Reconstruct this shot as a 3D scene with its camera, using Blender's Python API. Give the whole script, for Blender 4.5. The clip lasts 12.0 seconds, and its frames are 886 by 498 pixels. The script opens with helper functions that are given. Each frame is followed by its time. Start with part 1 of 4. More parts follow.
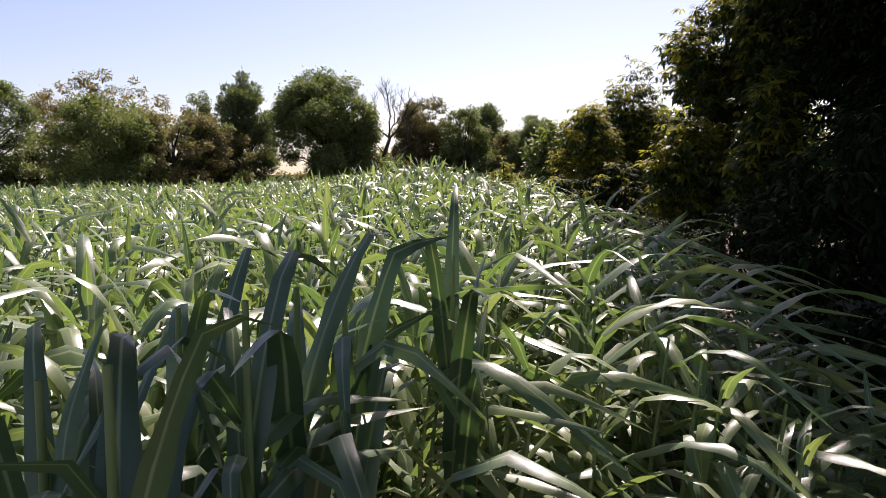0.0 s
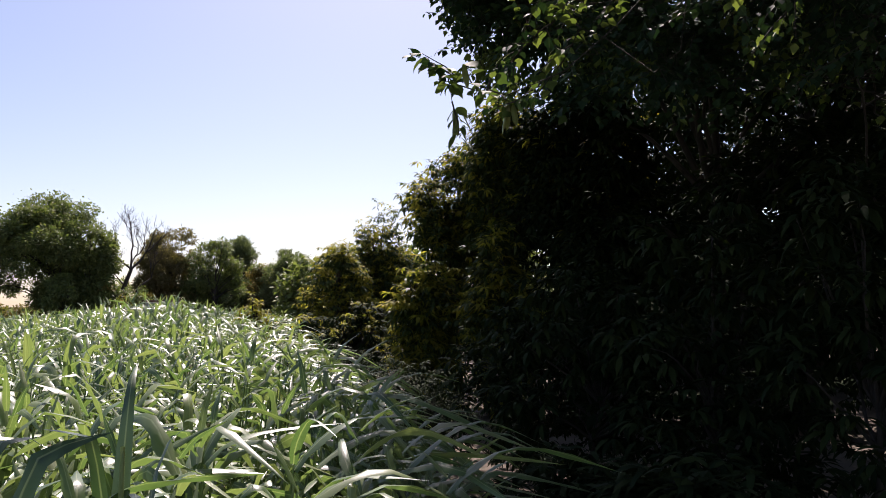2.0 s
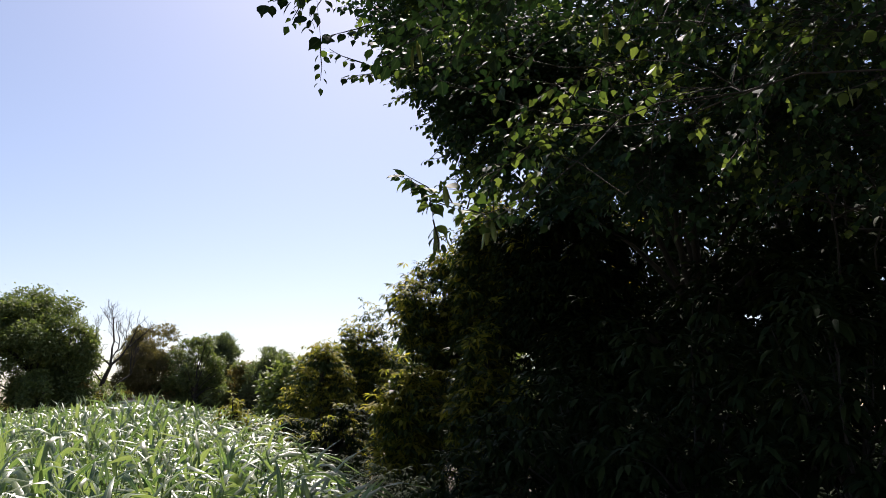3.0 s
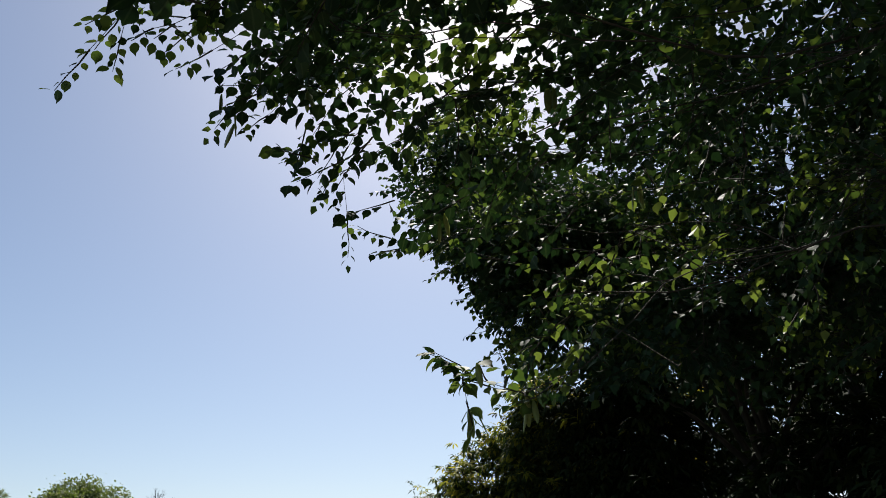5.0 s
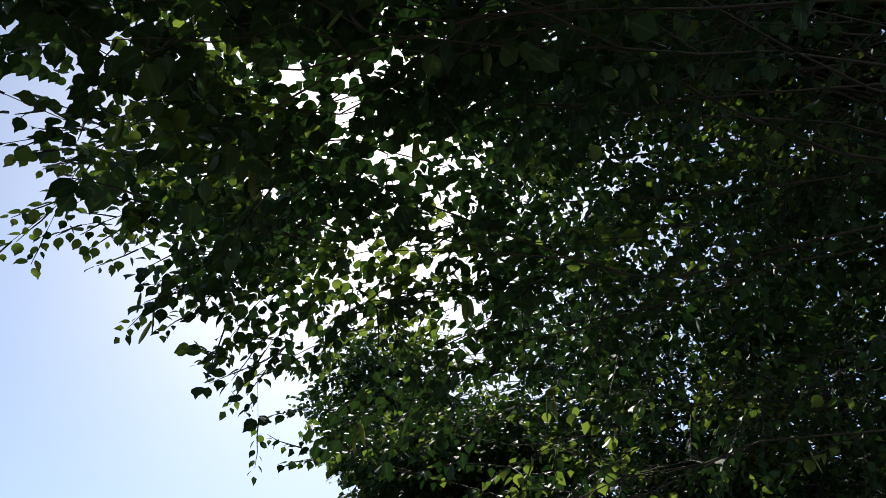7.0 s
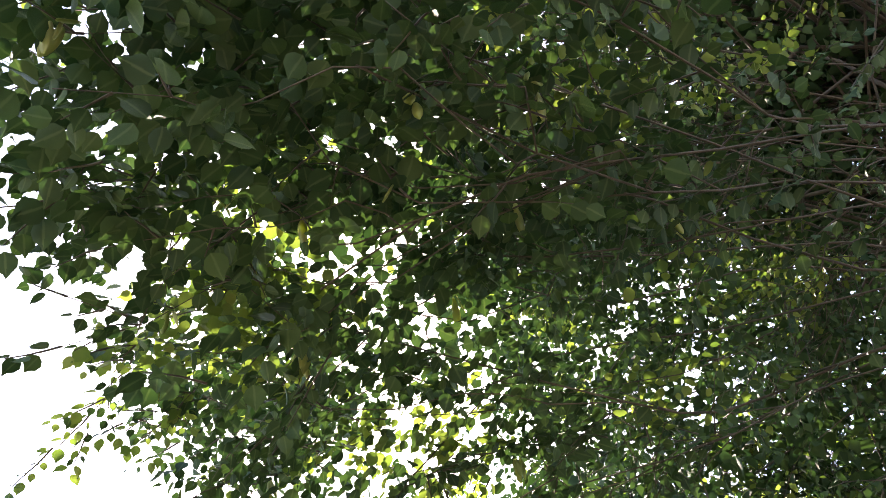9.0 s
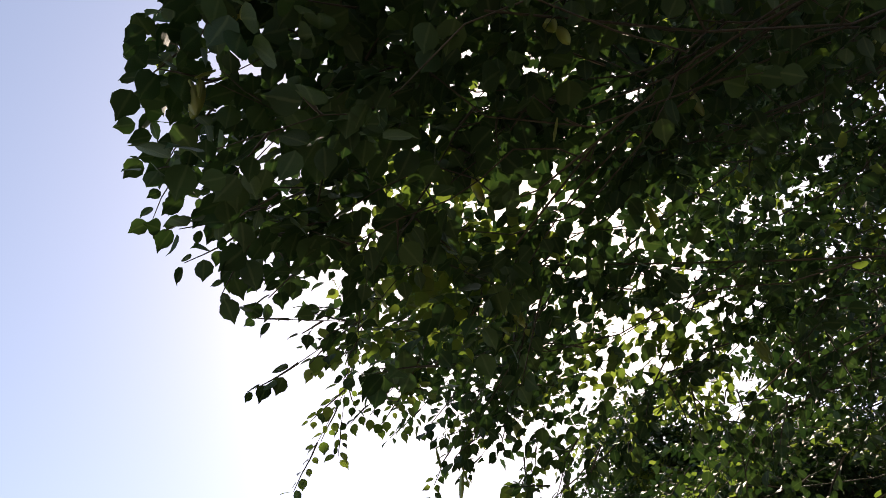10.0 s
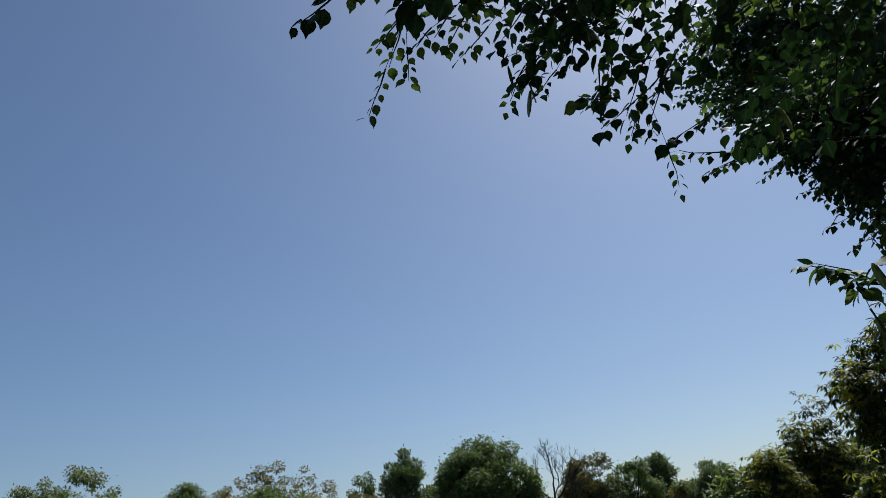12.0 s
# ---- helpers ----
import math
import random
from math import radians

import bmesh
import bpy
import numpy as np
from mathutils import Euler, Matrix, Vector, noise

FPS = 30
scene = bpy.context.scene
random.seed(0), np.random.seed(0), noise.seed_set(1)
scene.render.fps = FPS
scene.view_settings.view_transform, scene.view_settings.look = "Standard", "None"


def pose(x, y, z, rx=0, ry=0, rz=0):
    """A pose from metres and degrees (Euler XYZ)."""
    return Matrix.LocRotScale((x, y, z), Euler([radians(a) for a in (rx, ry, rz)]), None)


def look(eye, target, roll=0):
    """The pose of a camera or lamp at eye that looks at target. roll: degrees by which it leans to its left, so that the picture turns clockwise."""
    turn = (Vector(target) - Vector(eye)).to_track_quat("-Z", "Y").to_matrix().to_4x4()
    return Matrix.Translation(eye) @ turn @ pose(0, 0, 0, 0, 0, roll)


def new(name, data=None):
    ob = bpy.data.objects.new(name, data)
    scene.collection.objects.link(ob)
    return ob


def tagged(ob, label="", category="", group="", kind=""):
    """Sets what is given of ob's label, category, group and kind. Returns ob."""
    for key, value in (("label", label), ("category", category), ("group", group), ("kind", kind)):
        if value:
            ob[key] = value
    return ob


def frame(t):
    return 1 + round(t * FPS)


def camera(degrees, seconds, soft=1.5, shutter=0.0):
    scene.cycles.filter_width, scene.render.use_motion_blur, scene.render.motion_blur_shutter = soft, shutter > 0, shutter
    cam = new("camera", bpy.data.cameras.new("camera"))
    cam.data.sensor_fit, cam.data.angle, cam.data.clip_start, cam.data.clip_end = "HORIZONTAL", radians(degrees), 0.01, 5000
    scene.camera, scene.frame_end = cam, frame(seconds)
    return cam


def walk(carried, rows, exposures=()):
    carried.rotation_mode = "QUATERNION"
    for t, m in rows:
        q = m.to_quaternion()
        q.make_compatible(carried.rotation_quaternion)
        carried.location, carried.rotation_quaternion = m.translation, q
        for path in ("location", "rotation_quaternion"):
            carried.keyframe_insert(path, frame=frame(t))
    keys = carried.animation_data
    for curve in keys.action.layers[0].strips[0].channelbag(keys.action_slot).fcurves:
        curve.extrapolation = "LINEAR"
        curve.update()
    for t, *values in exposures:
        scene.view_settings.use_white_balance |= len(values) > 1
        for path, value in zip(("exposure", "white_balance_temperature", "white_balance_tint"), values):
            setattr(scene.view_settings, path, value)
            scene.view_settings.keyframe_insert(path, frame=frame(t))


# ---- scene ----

# ---- camera ----
cam = camera(62.2, 12.0, soft=0.8)
WALK = [
    (0.0, pose(-0.008, 0.007, 1.593, 84.60, 1.00, 0.00)),
    (0.5, pose(0.092, 0.076, 1.598, 86.98, 0.96, -6.96)),
    (1.0, pose(0.165, 0.084, 1.634, 88.71, 1.71, -12.08)),
    (1.5, pose(0.183, 0.036, 1.670, 92.15, 0.71, -16.55)),
    (2.0, pose(0.169, -0.048, 1.719, 94.58, 0.85, -18.75)),
    (2.5, pose(0.161, -0.109, 1.745, 97.60, 0.55, -19.39)),
    (3.0, pose(0.162, -0.137, 1.759, 102.24, 0.24, -19.89)),
    (3.5, pose(0.143, -0.192, 1.762, 106.66, 1.08, -19.47)),
    (3.7, pose(0.138, -0.191, 1.772, 108.78, 0.71, -20.79)),
    (5.3, pose(0.288, 0.028, 1.833, 116.94, 1.75, -13.82)),
    (5.5, pose(0.278, 0.000, 1.842, 117.88, 2.32, -13.03)),
    (6.0, pose(0.246, -0.083, 1.855, 121.34, 1.87, -14.28)),
    (6.5, pose(0.228, -0.123, 1.871, 124.93, 1.42, -18.76)),
    (7.0, pose(0.246, 0.018, 1.752, 132.95, 3.41, -22.28)),
    (7.5, pose(0.272, 0.087, 1.638, 139.49, 5.17, -22.55)),
    (7.7, pose(0.249, 0.104, 1.632, 141.23, 5.80, -22.97)),
    (9.3, pose(0.100, 0.033, 1.770, 146.44, 8.99, -13.99)),
    (9.5, pose(0.108, -0.006, 1.788, 144.63, 7.74, -8.71)),
    (10.0, pose(0.062, 0.033, 1.855, 141.60, 7.89, 3.70)),
    (10.5, pose(0.188, -0.017, 1.956, 132.09, 6.07, 7.25)),
    (11.0, pose(0.228, 0.036, 1.913, 121.43, 4.41, 8.78)),
    (11.5, pose(0.233, 0.050, 1.895, 116.25, 3.71, 10.83)),
    (12.0, pose(0.210, 0.069, 1.893, 112.84, 5.81, 12.92)),
]
STOPS = [
    (0.0, 0.93, 6750, 29), (1.0, 0.92, 6750, 28), (2.5, 0.87, 6500, 25), (3.5, 0.8, 6500, 16), (5.3, 0.52, 6450, 10), (6.0, 0.6, 6400, 9),
    (6.5, 0.85, 6550, 9), (7.0, 1.1, 6400, 8), (7.5, 1.45, 6600, 10), (7.8, 1.9, 6900, 16), (9.3, 3.8, 7500, 20), (9.5, 3.45, 7500, 20),
    (9.8, 2.2, 7800, 18), (10.2, 1.65, 7800, 18), (10.5, 1.2, 7600, 17), (11.0, 0.35, 6150, 15), (11.4, 0.05, 5800, 11), (12.0, -0.1, 5600, 8)]
walk(cam, WALK, STOPS)

# ---- world and sun ----
SUN_BEARING, SUN_HEIGHT = -18.0, 51.0  # degrees: left of the first view is positive


def spot(bearing, far, z=0.0):
    """A place by its bearing (degrees to the left of +y), its distance over the ground and its height."""
    a = radians(bearing)
    return Vector((-math.sin(a) * far, math.cos(a) * far, z))


world = bpy.data.worlds.new("world")
scene.world = world
world.use_nodes = True
sky = world.node_tree.nodes.new("ShaderNodeTexSky")
sky.sky_type = "NISHITA"
sky.sun_disc = False
sky.sun_elevation = radians(SUN_HEIGHT)
sky.sun_rotation = radians(-SUN_BEARING)
sky.dust_density = 0.95
sky.air_density = 1.0
world.node_tree.links.new(sky.outputs[0], world.node_tree.nodes["Background"].inputs[0])
world.node_tree.nodes["Background"].inputs[1].default_value = 0.075

sun_lamp = new("sun", bpy.data.lights.new("sun", "SUN"))
sun_lamp.data.energy, sun_lamp.data.angle, sun_lamp.data.color = 5.0, radians(0.53), (1.0, 0.95, 0.87)
toward = spot(SUN_BEARING, math.cos(radians(SUN_HEIGHT)), math.sin(radians(SUN_HEIGHT)))
sun_lamp.matrix_world = look(toward * 60, (0, 0, 0))


# ---- materials ----
def node(tree, kind, **inputs):
    made = tree.nodes.new(kind)
    for key, value in inputs.items():
        made.inputs[key.replace("_", " ")].default_value = value
    return made


def leaf_material(name, colours, rough=0.45, through_light=0.35, vein=0.0, gloss=0.5):
    """Leaf: colour by leaf and by clump, grain along it, light let through."""
    m = bpy.data.materials.new(name)
    m.use_nodes = True
    t = m.node_tree
    link = t.links.new
    out, p = t.nodes["Material Output"], t.nodes["Principled BSDF"]
    geo, info = t.nodes.new("ShaderNodeNewGeometry"), t.nodes.new("ShaderNodeObjectInfo")
    mix = t.nodes.new("ShaderNodeMath")
    mix.operation = "ADD"
    link(geo.outputs["Random Per Island"], mix.inputs[0])
    link(info.outputs["Random"], mix.inputs[1])
    frac = t.nodes.new("ShaderNodeMath")
    frac.operation = "FRACT"
    link(mix.outputs[0], frac.inputs[0])
    co = t.nodes.new("ShaderNodeTexCoord")
    big = node(t, "ShaderNodeTexNoise", Scale=0.9, Detail=3.0)
    link(co.outputs["Object"], big.inputs["Vector"])
    fine = node(t, "ShaderNodeTexNoise", Scale=60.0, Detail=4.0)
    link(co.outputs["Object"], fine.inputs["Vector"])
    a1 = t.nodes.new("ShaderNodeMath")
    a1.operation = "MULTIPLY_ADD"
    a1.inputs[1].default_value, a1.inputs[2].default_value = 0.7, -0.25
    link(big.outputs[0], a1.inputs[0])
    a2 = t.nodes.new("ShaderNodeMath")
    a2.operation = "MULTIPLY_ADD"
    a2.inputs[1].default_value = 0.7
    link(frac.outputs[0], a2.inputs[0])
    link(a1.outputs[0], a2.inputs[2])
    a3 = t.nodes.new("ShaderNodeMath")
    a3.operation = "MULTIPLY_ADD"
    a3.inputs[1].default_value = 0.25
    link(fine.outputs[0], a3.inputs[0])
    link(a2.outputs[0], a3.inputs[2])
    ramp = t.nodes.new("ShaderNodeValToRGB")
    while len(ramp.color_ramp.elements) < len(colours):
        ramp.color_ramp.elements.new(0.5)
    for k, c in enumerate(colours):
        ramp.color_ramp.elements[k].position = 0.1 + 0.8 * k / (len(colours) - 1)
        ramp.color_ramp.elements[k].color = (*c, 1)
    link(a3.outputs[0], ramp.inputs[0])
    colour = ramp.outputs[0]
    if vein:
        rib = t.nodes.new("ShaderNodeAttribute")
        rib.attribute_name = "rib"
        sharp = t.nodes.new("ShaderNodeMapRange")
        sharp.inputs["From Min"].default_value, sharp.inputs["From Max"].default_value, sharp.inputs["To Max"].default_value = 0.84, 0.95, vein
        link(rib.outputs["Fac"], sharp.inputs["Value"])
        pale = t.nodes.new("ShaderNodeMix")
        pale.data_type = "RGBA"
        pale.inputs[7].default_value = (0.30, 0.36, 0.19, 1)
        link(sharp.outputs[0], pale.inputs[0])
        link(colour, pale.inputs[6])
        colour = pale.outputs[2]
    link(colour, p.inputs["Base Color"])
    p.inputs["Roughness"].default_value = rough
    p.inputs["Specular IOR Level"].default_value = gloss
    bump = node(t, "ShaderNodeBump", Strength=0.25, Distance=0.002)
    link(fine.outputs[0], bump.inputs["Height"])
    link(bump.outputs[0], p.inputs["Normal"])
    tl = t.nodes.new("ShaderNodeBsdfTranslucent")
    warm = t.nodes.new("ShaderNodeMix")
    warm.data_type, warm.blend_type = "RGBA", "MULTIPLY"
    warm.inputs[0].default_value = 1.0
    warm.inputs[7].default_value = (1.12, 1.22, 0.6, 1)
    link(colour, warm.inputs[6])
    link(warm.outputs[2], tl.inputs[0])
    both = t.nodes.new("ShaderNodeMixShader")
    both.inputs[0].default_value = through_light
    link(p.outputs[0], both.inputs[1])
    link(tl.outputs[0], both.inputs[2])
    link(both.outputs[0], out.inputs[0])
    return m


def plain_material(name, colours, scale, rough=0.85, bump=0.4, stretch=(1, 1, 1), depth=0.02):
    """Bark, soil, plaster: two noises between the colours, and relief."""
    m = bpy.data.materials.new(name)
    m.use_nodes = True
    t = m.node_tree
    link = t.links.new
    p = t.nodes["Principled BSDF"]
    co, mp = t.nodes.new("ShaderNodeTexCoord"), t.nodes.new("ShaderNodeMapping")
    mp.inputs["Scale"].default_value = stretch
    link(co.outputs["Object"], mp.inputs[0])
    n1, n2 = node(t, "ShaderNodeTexNoise", Scale=scale, Detail=8.0, Roughness=0.65), node(t, "ShaderNodeTexNoise", Scale=scale * 9, Detail=5.0)
    link(mp.outputs[0], n1.inputs["Vector"])
    link(mp.outputs[0], n2.inputs["Vector"])
    a = t.nodes.new("ShaderNodeMath")
    a.operation = "MULTIPLY_ADD"
    a.inputs[1].default_value = 0.4
    link(n2.outputs[0], a.inputs[0])
    b = t.nodes.new("ShaderNodeMath")
    b.operation = "MULTIPLY_ADD"
    b.inputs[1].default_value, b.inputs[2].default_value = 1.5, -0.45
    link(n1.outputs[0], b.inputs[0])
    link(b.outputs[0], a.inputs[2])
    ramp = t.nodes.new("ShaderNodeValToRGB")
    while len(ramp.color_ramp.elements) < len(colours):
        ramp.color_ramp.elements.new(0.5)
    for k, c in enumerate(colours):
        ramp.color_ramp.elements[k].position = 0.15 + 0.7 * k / (len(colours) - 1)
        ramp.color_ramp.elements[k].color = (*c, 1)
    link(a.outputs[0], ramp.inputs[0])
    link(ramp.outputs[0], p.inputs["Base Color"])
    p.inputs["Roughness"].default_value = rough
    bp = node(t, "ShaderNodeBump", Strength=bump, Distance=depth)
    link(a.outputs[0], bp.inputs["Height"])
    link(bp.outputs[0], p.inputs["Normal"])
    return m


CROP_LEAF = leaf_material("crop_leaf", [(0.058, 0.11, 0.044), (0.105, 0.172, 0.068), (0.16, 0.222, 0.09), (0.225, 0.268, 0.12)], 0.38, 0.4, vein=0.75, gloss=1.0)
# Darker crop leaf: the shade over the near plants is in its colour
CROP_BROAD_SHADED = leaf_material("shaded_broad_crop_leaf", [(0.036, 0.076, 0.036), (0.056, 0.105, 0.046), (0.085, 0.14, 0.058)], 0.4, 0.2, vein=0.6, gloss=0.8)
CROP_STALK = leaf_material("crop_stalk", [(0.14, 0.22, 0.06), (0.22, 0.27, 0.10)], 0.5, 0.05)
ROSE_LEAF = leaf_material("broad_leaf", [(0.012, 0.032, 0.015), (0.018, 0.044, 0.019), (0.036, 0.07, 0.026)], 0.66, 0.15, vein=0.08, gloss=0.2)
# Brighter copy of the broad leaf, with sunlight put into its colour
ROSE_SUNLIT = leaf_material("sunlit_leaf", [(0.045, 0.078, 0.022), (0.085, 0.125, 0.034), (0.14, 0.175, 0.05)], 0.6, 0.4, gloss=0.2)
POD_SKIN = leaf_material("pod_skin", [(0.20, 0.26, 0.07), (0.28, 0.30, 0.10)], 0.5, 0.35)
# Mango leaf in two tones: shade put in one colour, sun in the other
MANGO_SHADED = leaf_material("shaded_mango_leaf", [(0.009, 0.017, 0.007), (0.014, 0.025, 0.009), (0.027, 0.038, 0.012)], 0.75, 0.08, gloss=0.05)
MANGO_LIT = leaf_material("sunny_mango_leaf", [(0.026, 0.046, 0.015), (0.044, 0.068, 0.02), (0.078, 0.094, 0.028)], 0.55, 0.32, gloss=0.2)
# Yellow young leaf, also lightened to stand for sunlit crown tops
MANGO_YOUNG_LIT = leaf_material("mango_young_lit_leaf", [(0.13, 0.15, 0.03), (0.26, 0.25, 0.045), (0.38, 0.31, 0.065)], 0.6, 0.6, gloss=0.15)
FAR_GREEN = leaf_material("far_green_leaf", [(0.07, 0.10, 0.036), (0.12, 0.155, 0.05), (0.20, 0.225, 0.08)], 0.55, 0.45, gloss=0.35)
FAR_OCHRE = leaf_material("far_ochre_leaf", [(0.08, 0.08, 0.027), (0.17, 0.135, 0.042), (0.27, 0.195, 0.065)], 0.6, 0.42, gloss=0.3)
FAR_BROWN = leaf_material("far_brown_leaf", [(0.10, 0.095, 0.04), (0.17, 0.14, 0.06), (0.22, 0.18, 0.085)], 0.65, 0.4, gloss=0.3)
FAR_GREY = leaf_material("far_grey_leaf", [(0.07, 0.095, 0.045), (0.12, 0.15, 0.075), (0.18, 0.205, 0.11)], 0.6, 0.4, gloss=0.3)
BARK = plain_material("bark", [(0.018, 0.015, 0.012), (0.038, 0.031, 0.024), (0.07, 0.058, 0.046)], 5.0, 0.9, 0.8, (1, 1, 0.25))
SOIL = plain_material("soil", [(0.06, 0.045, 0.03), (0.10, 0.078, 0.052), (0.15, 0.12, 0.08)], 0.8, 0.95, 0.8)
MUD_WALL = plain_material("mud_wall", [(0.08, 0.05, 0.036), (0.15, 0.095, 0.066), (0.25, 0.175, 0.135)], 0.6, 0.92, 0.6)
LIMEWASH = plain_material("limewash", [(0.55, 0.53, 0.5), (0.74, 0.73, 0.7), (0.82, 0.81, 0.79)], 0.7, 0.9, 0.3)


# ---- mesh helpers ----
def mesh_of(name, verts, faces, material, smooth=True, rib=None):
    """A mesh from arrays: verts (n, 3) and faces (m, k), all of one corner count."""
    verts, faces = np.asarray(verts, np.float32), np.asarray(faces, np.int32)
    me = bpy.data.meshes.new(name)
    k = faces.shape[1]
    me.vertices.add(len(verts))
    me.vertices.foreach_set("co", verts.ravel())
    me.loops.add(faces.size)
    me.loops.foreach_set("vertex_index", faces.ravel())
    me.polygons.add(len(faces))
    me.polygons.foreach_set("loop_start", np.arange(0, faces.size, k, dtype=np.int32))
    me.polygons.foreach_set("loop_total", np.full(len(faces), k, np.int32))
    if smooth:
        me.polygons.foreach_set("use_smooth", np.ones(len(faces), bool))
    me.materials.append(material)
    me.update(calc_edges=True)
    if rib is not None:
        me.attributes.new("rib", "FLOAT", "POINT").data.foreach_set("value", np.resize(np.asarray(rib, np.float32), len(verts)))
    return me


def mesh_part(name, mesh, parent, label="", kind=""):
    ob = new(name, mesh)
    ob.parent = parent
    return tagged(ob, label=label, kind=kind)


def thing(name, label, category, place=(0, 0, 0), group="", kind=""):
    ob = new(name)
    ob.empty_display_size = 0.2
    ob.location = place
    return tagged(ob, label, category, group, kind)


rng = np.random.default_rng(11)


def unit(v):
    return v / np.maximum(np.linalg.norm(v, axis=-1, keepdims=True), 1e-9)


# ---- leaf shapes: length along +x from the stalk, width along y, upper side +z ----
def rosewood_shape():
    """Broad ovate leaf with a drawn-out tip, folded a little along its rib."""
    xs = [0.0, 0.12, 0.34, 0.6, 0.79, 1.0]
    ws = [0.0, 0.27, 0.41, 0.35, 0.13, 0.0]
    v, f = [(0, 0, 0)], []
    for x, w in zip(xs[1:-1], ws[1:-1]):
        v += [(x, w, 0.16 * w), (x, 0, 0.02 - 0.10 * x * x), (x, -w, 0.16 * w)]
    v.append((1, 0, -0.12))
    f += [(0, 2, 1), (0, 3, 2)]
    for k in range(3):
        a = 1 + 3 * k
        f += [(a, a + 1, a + 4), (a, a + 4, a + 3), (a + 1, a + 2, a + 5), (a + 1, a + 5, a + 4)]
    f += [(10, 11, 13), (11, 12, 13)]
    return np.array(v, float), np.array(f)


def pod_shape():
    """Flat strap of a pod, swollen over the seeds, with a thin edge."""
    v, f = [], []
    for k in range(7):
        x = k / 6
        w = 0.13 * (math.sin(math.pi * min(max(x, 0.03), 0.985)) ** 0.45)
        h = 0.02 + 0.02 * (k in (2, 4))
        v += [(x, w, 0), (x, 0, h), (x, -w, 0), (x, 0, -h)]
    for k in range(6):
        for m in range(4):
            f.append((4 * k + m, 4 * k + (m + 1) % 4, 4 * k + 4 + (m + 1) % 4, 4 * k + 4 + m))
    return np.array(v, float), np.array(f)


def broad_shape():
    """The same broad leaf with fewer faces."""
    v = [(0, 0, 0), (0.3, 0.39, 0.07), (0.68, 0.22, 0.02), (1, 0, -0.12), (0.68, -0.22, 0.02), (0.3, -0.39, 0.07), (0.45, 0, 0)]
    f = [(0, 6, 1), (1, 6, 2), (2, 6, 3), (3, 6, 4), (4, 6, 5), (5, 6, 0)]
    return np.array(v, float), np.array(f)


def lance_shape(w=0.13):
    """Long narrow leaf that hangs over at its end."""
    v = [(0, 0, 0), (0.35, w, 0.05), (0.35, -w, 0.05), (0.7, w * 0.8, -0.04), (0.7, -w * 0.8, -0.04), (1, 0, -0.22)]
    f = [(0, 2, 1), (1, 2, 4), (1, 4, 3), (3, 4, 5)]
    return np.array(v, float), np.array(f)


def tuft_shape(w=0.3):
    """A small leaf far off: two faces bent along the rib."""
    v = [(0, 0, 0), (0.5, w, 0.05), (1, 0, -0.1), (0.5, -w, 0.05)]
    f = [(0, 2, 1), (0, 3, 2)]
    return np.array(v, float), np.array(f)


def scatter(shape, place, way, up, size):
    """Copies of a leaf shape at places, pointing along way, upper side towards up: vertices and faces."""
    v, f = shape
    way = unit(way)
    side = unit(np.cross(up, way))
    top = np.cross(way, side)
    n = len(place)
    out = place[:, None] + size[:, None, None] * (v[None, :, :1] * way[:, None] + v[None, :, 1:2] * side[:, None] + v[None, :, 2:] * top[:, None])
    return out.reshape(-1, 3), (f[None] + np.arange(n)[:, None, None] * len(v)).reshape(-1, f.shape[1])


def tubes(paths, sides=6):
    """Tapered round limbs: each path is (points (n, 3), radii (n,))."""
    vs, fs, at = [], [], 0
    ang = np.arange(sides) * 2 * math.pi / sides
    for pts, rad in paths:
        pts = np.asarray(pts, float)
        way = unit(np.gradient(pts, axis=0))
        a = unit(np.cross(way, np.where(np.abs(way[:, 2:]) > 0.9, [[1.0, 0, 0]], [[0, 0, 1.0]])))
        b = np.cross(way, a)
        ring = pts[:, None] + np.asarray(rad)[:, None, None] * (np.cos(ang)[None, :, None] * a[:, None] + np.sin(ang)[None, :, None] * b[:, None])
        vs.append(ring.reshape(-1, 3))
        n = len(pts)
        i, j = np.meshgrid(np.arange(n - 1), np.arange(sides), indexing="ij")
        k = (j + 1) % sides
        fs.append(np.stack([i * sides + j, i * sides + k, (i + 1) * sides + k, (i + 1) * sides + j], -1).reshape(-1, 4) + at)
        at += n * sides
    return np.concatenate(vs), np.concatenate(fs)


def bent(a, b, sag, wobble, n=9):
    """A limb's line from a to b: it sags or arches and wanders a little."""
    s = np.linspace(0, 1, n)[:, None]
    a, b = np.asarray(a, float), np.asarray(b, float)
    line = a + (b - a) * s + np.array([0, 0, 1.0]) * sag * 4 * s * (1 - s)
    wander = sum(rng.normal(0, wobble * 1.6 / k, 3) * np.sin(k * math.pi * s) for k in (1, 2, 3, 4, 5))
    return line + wander


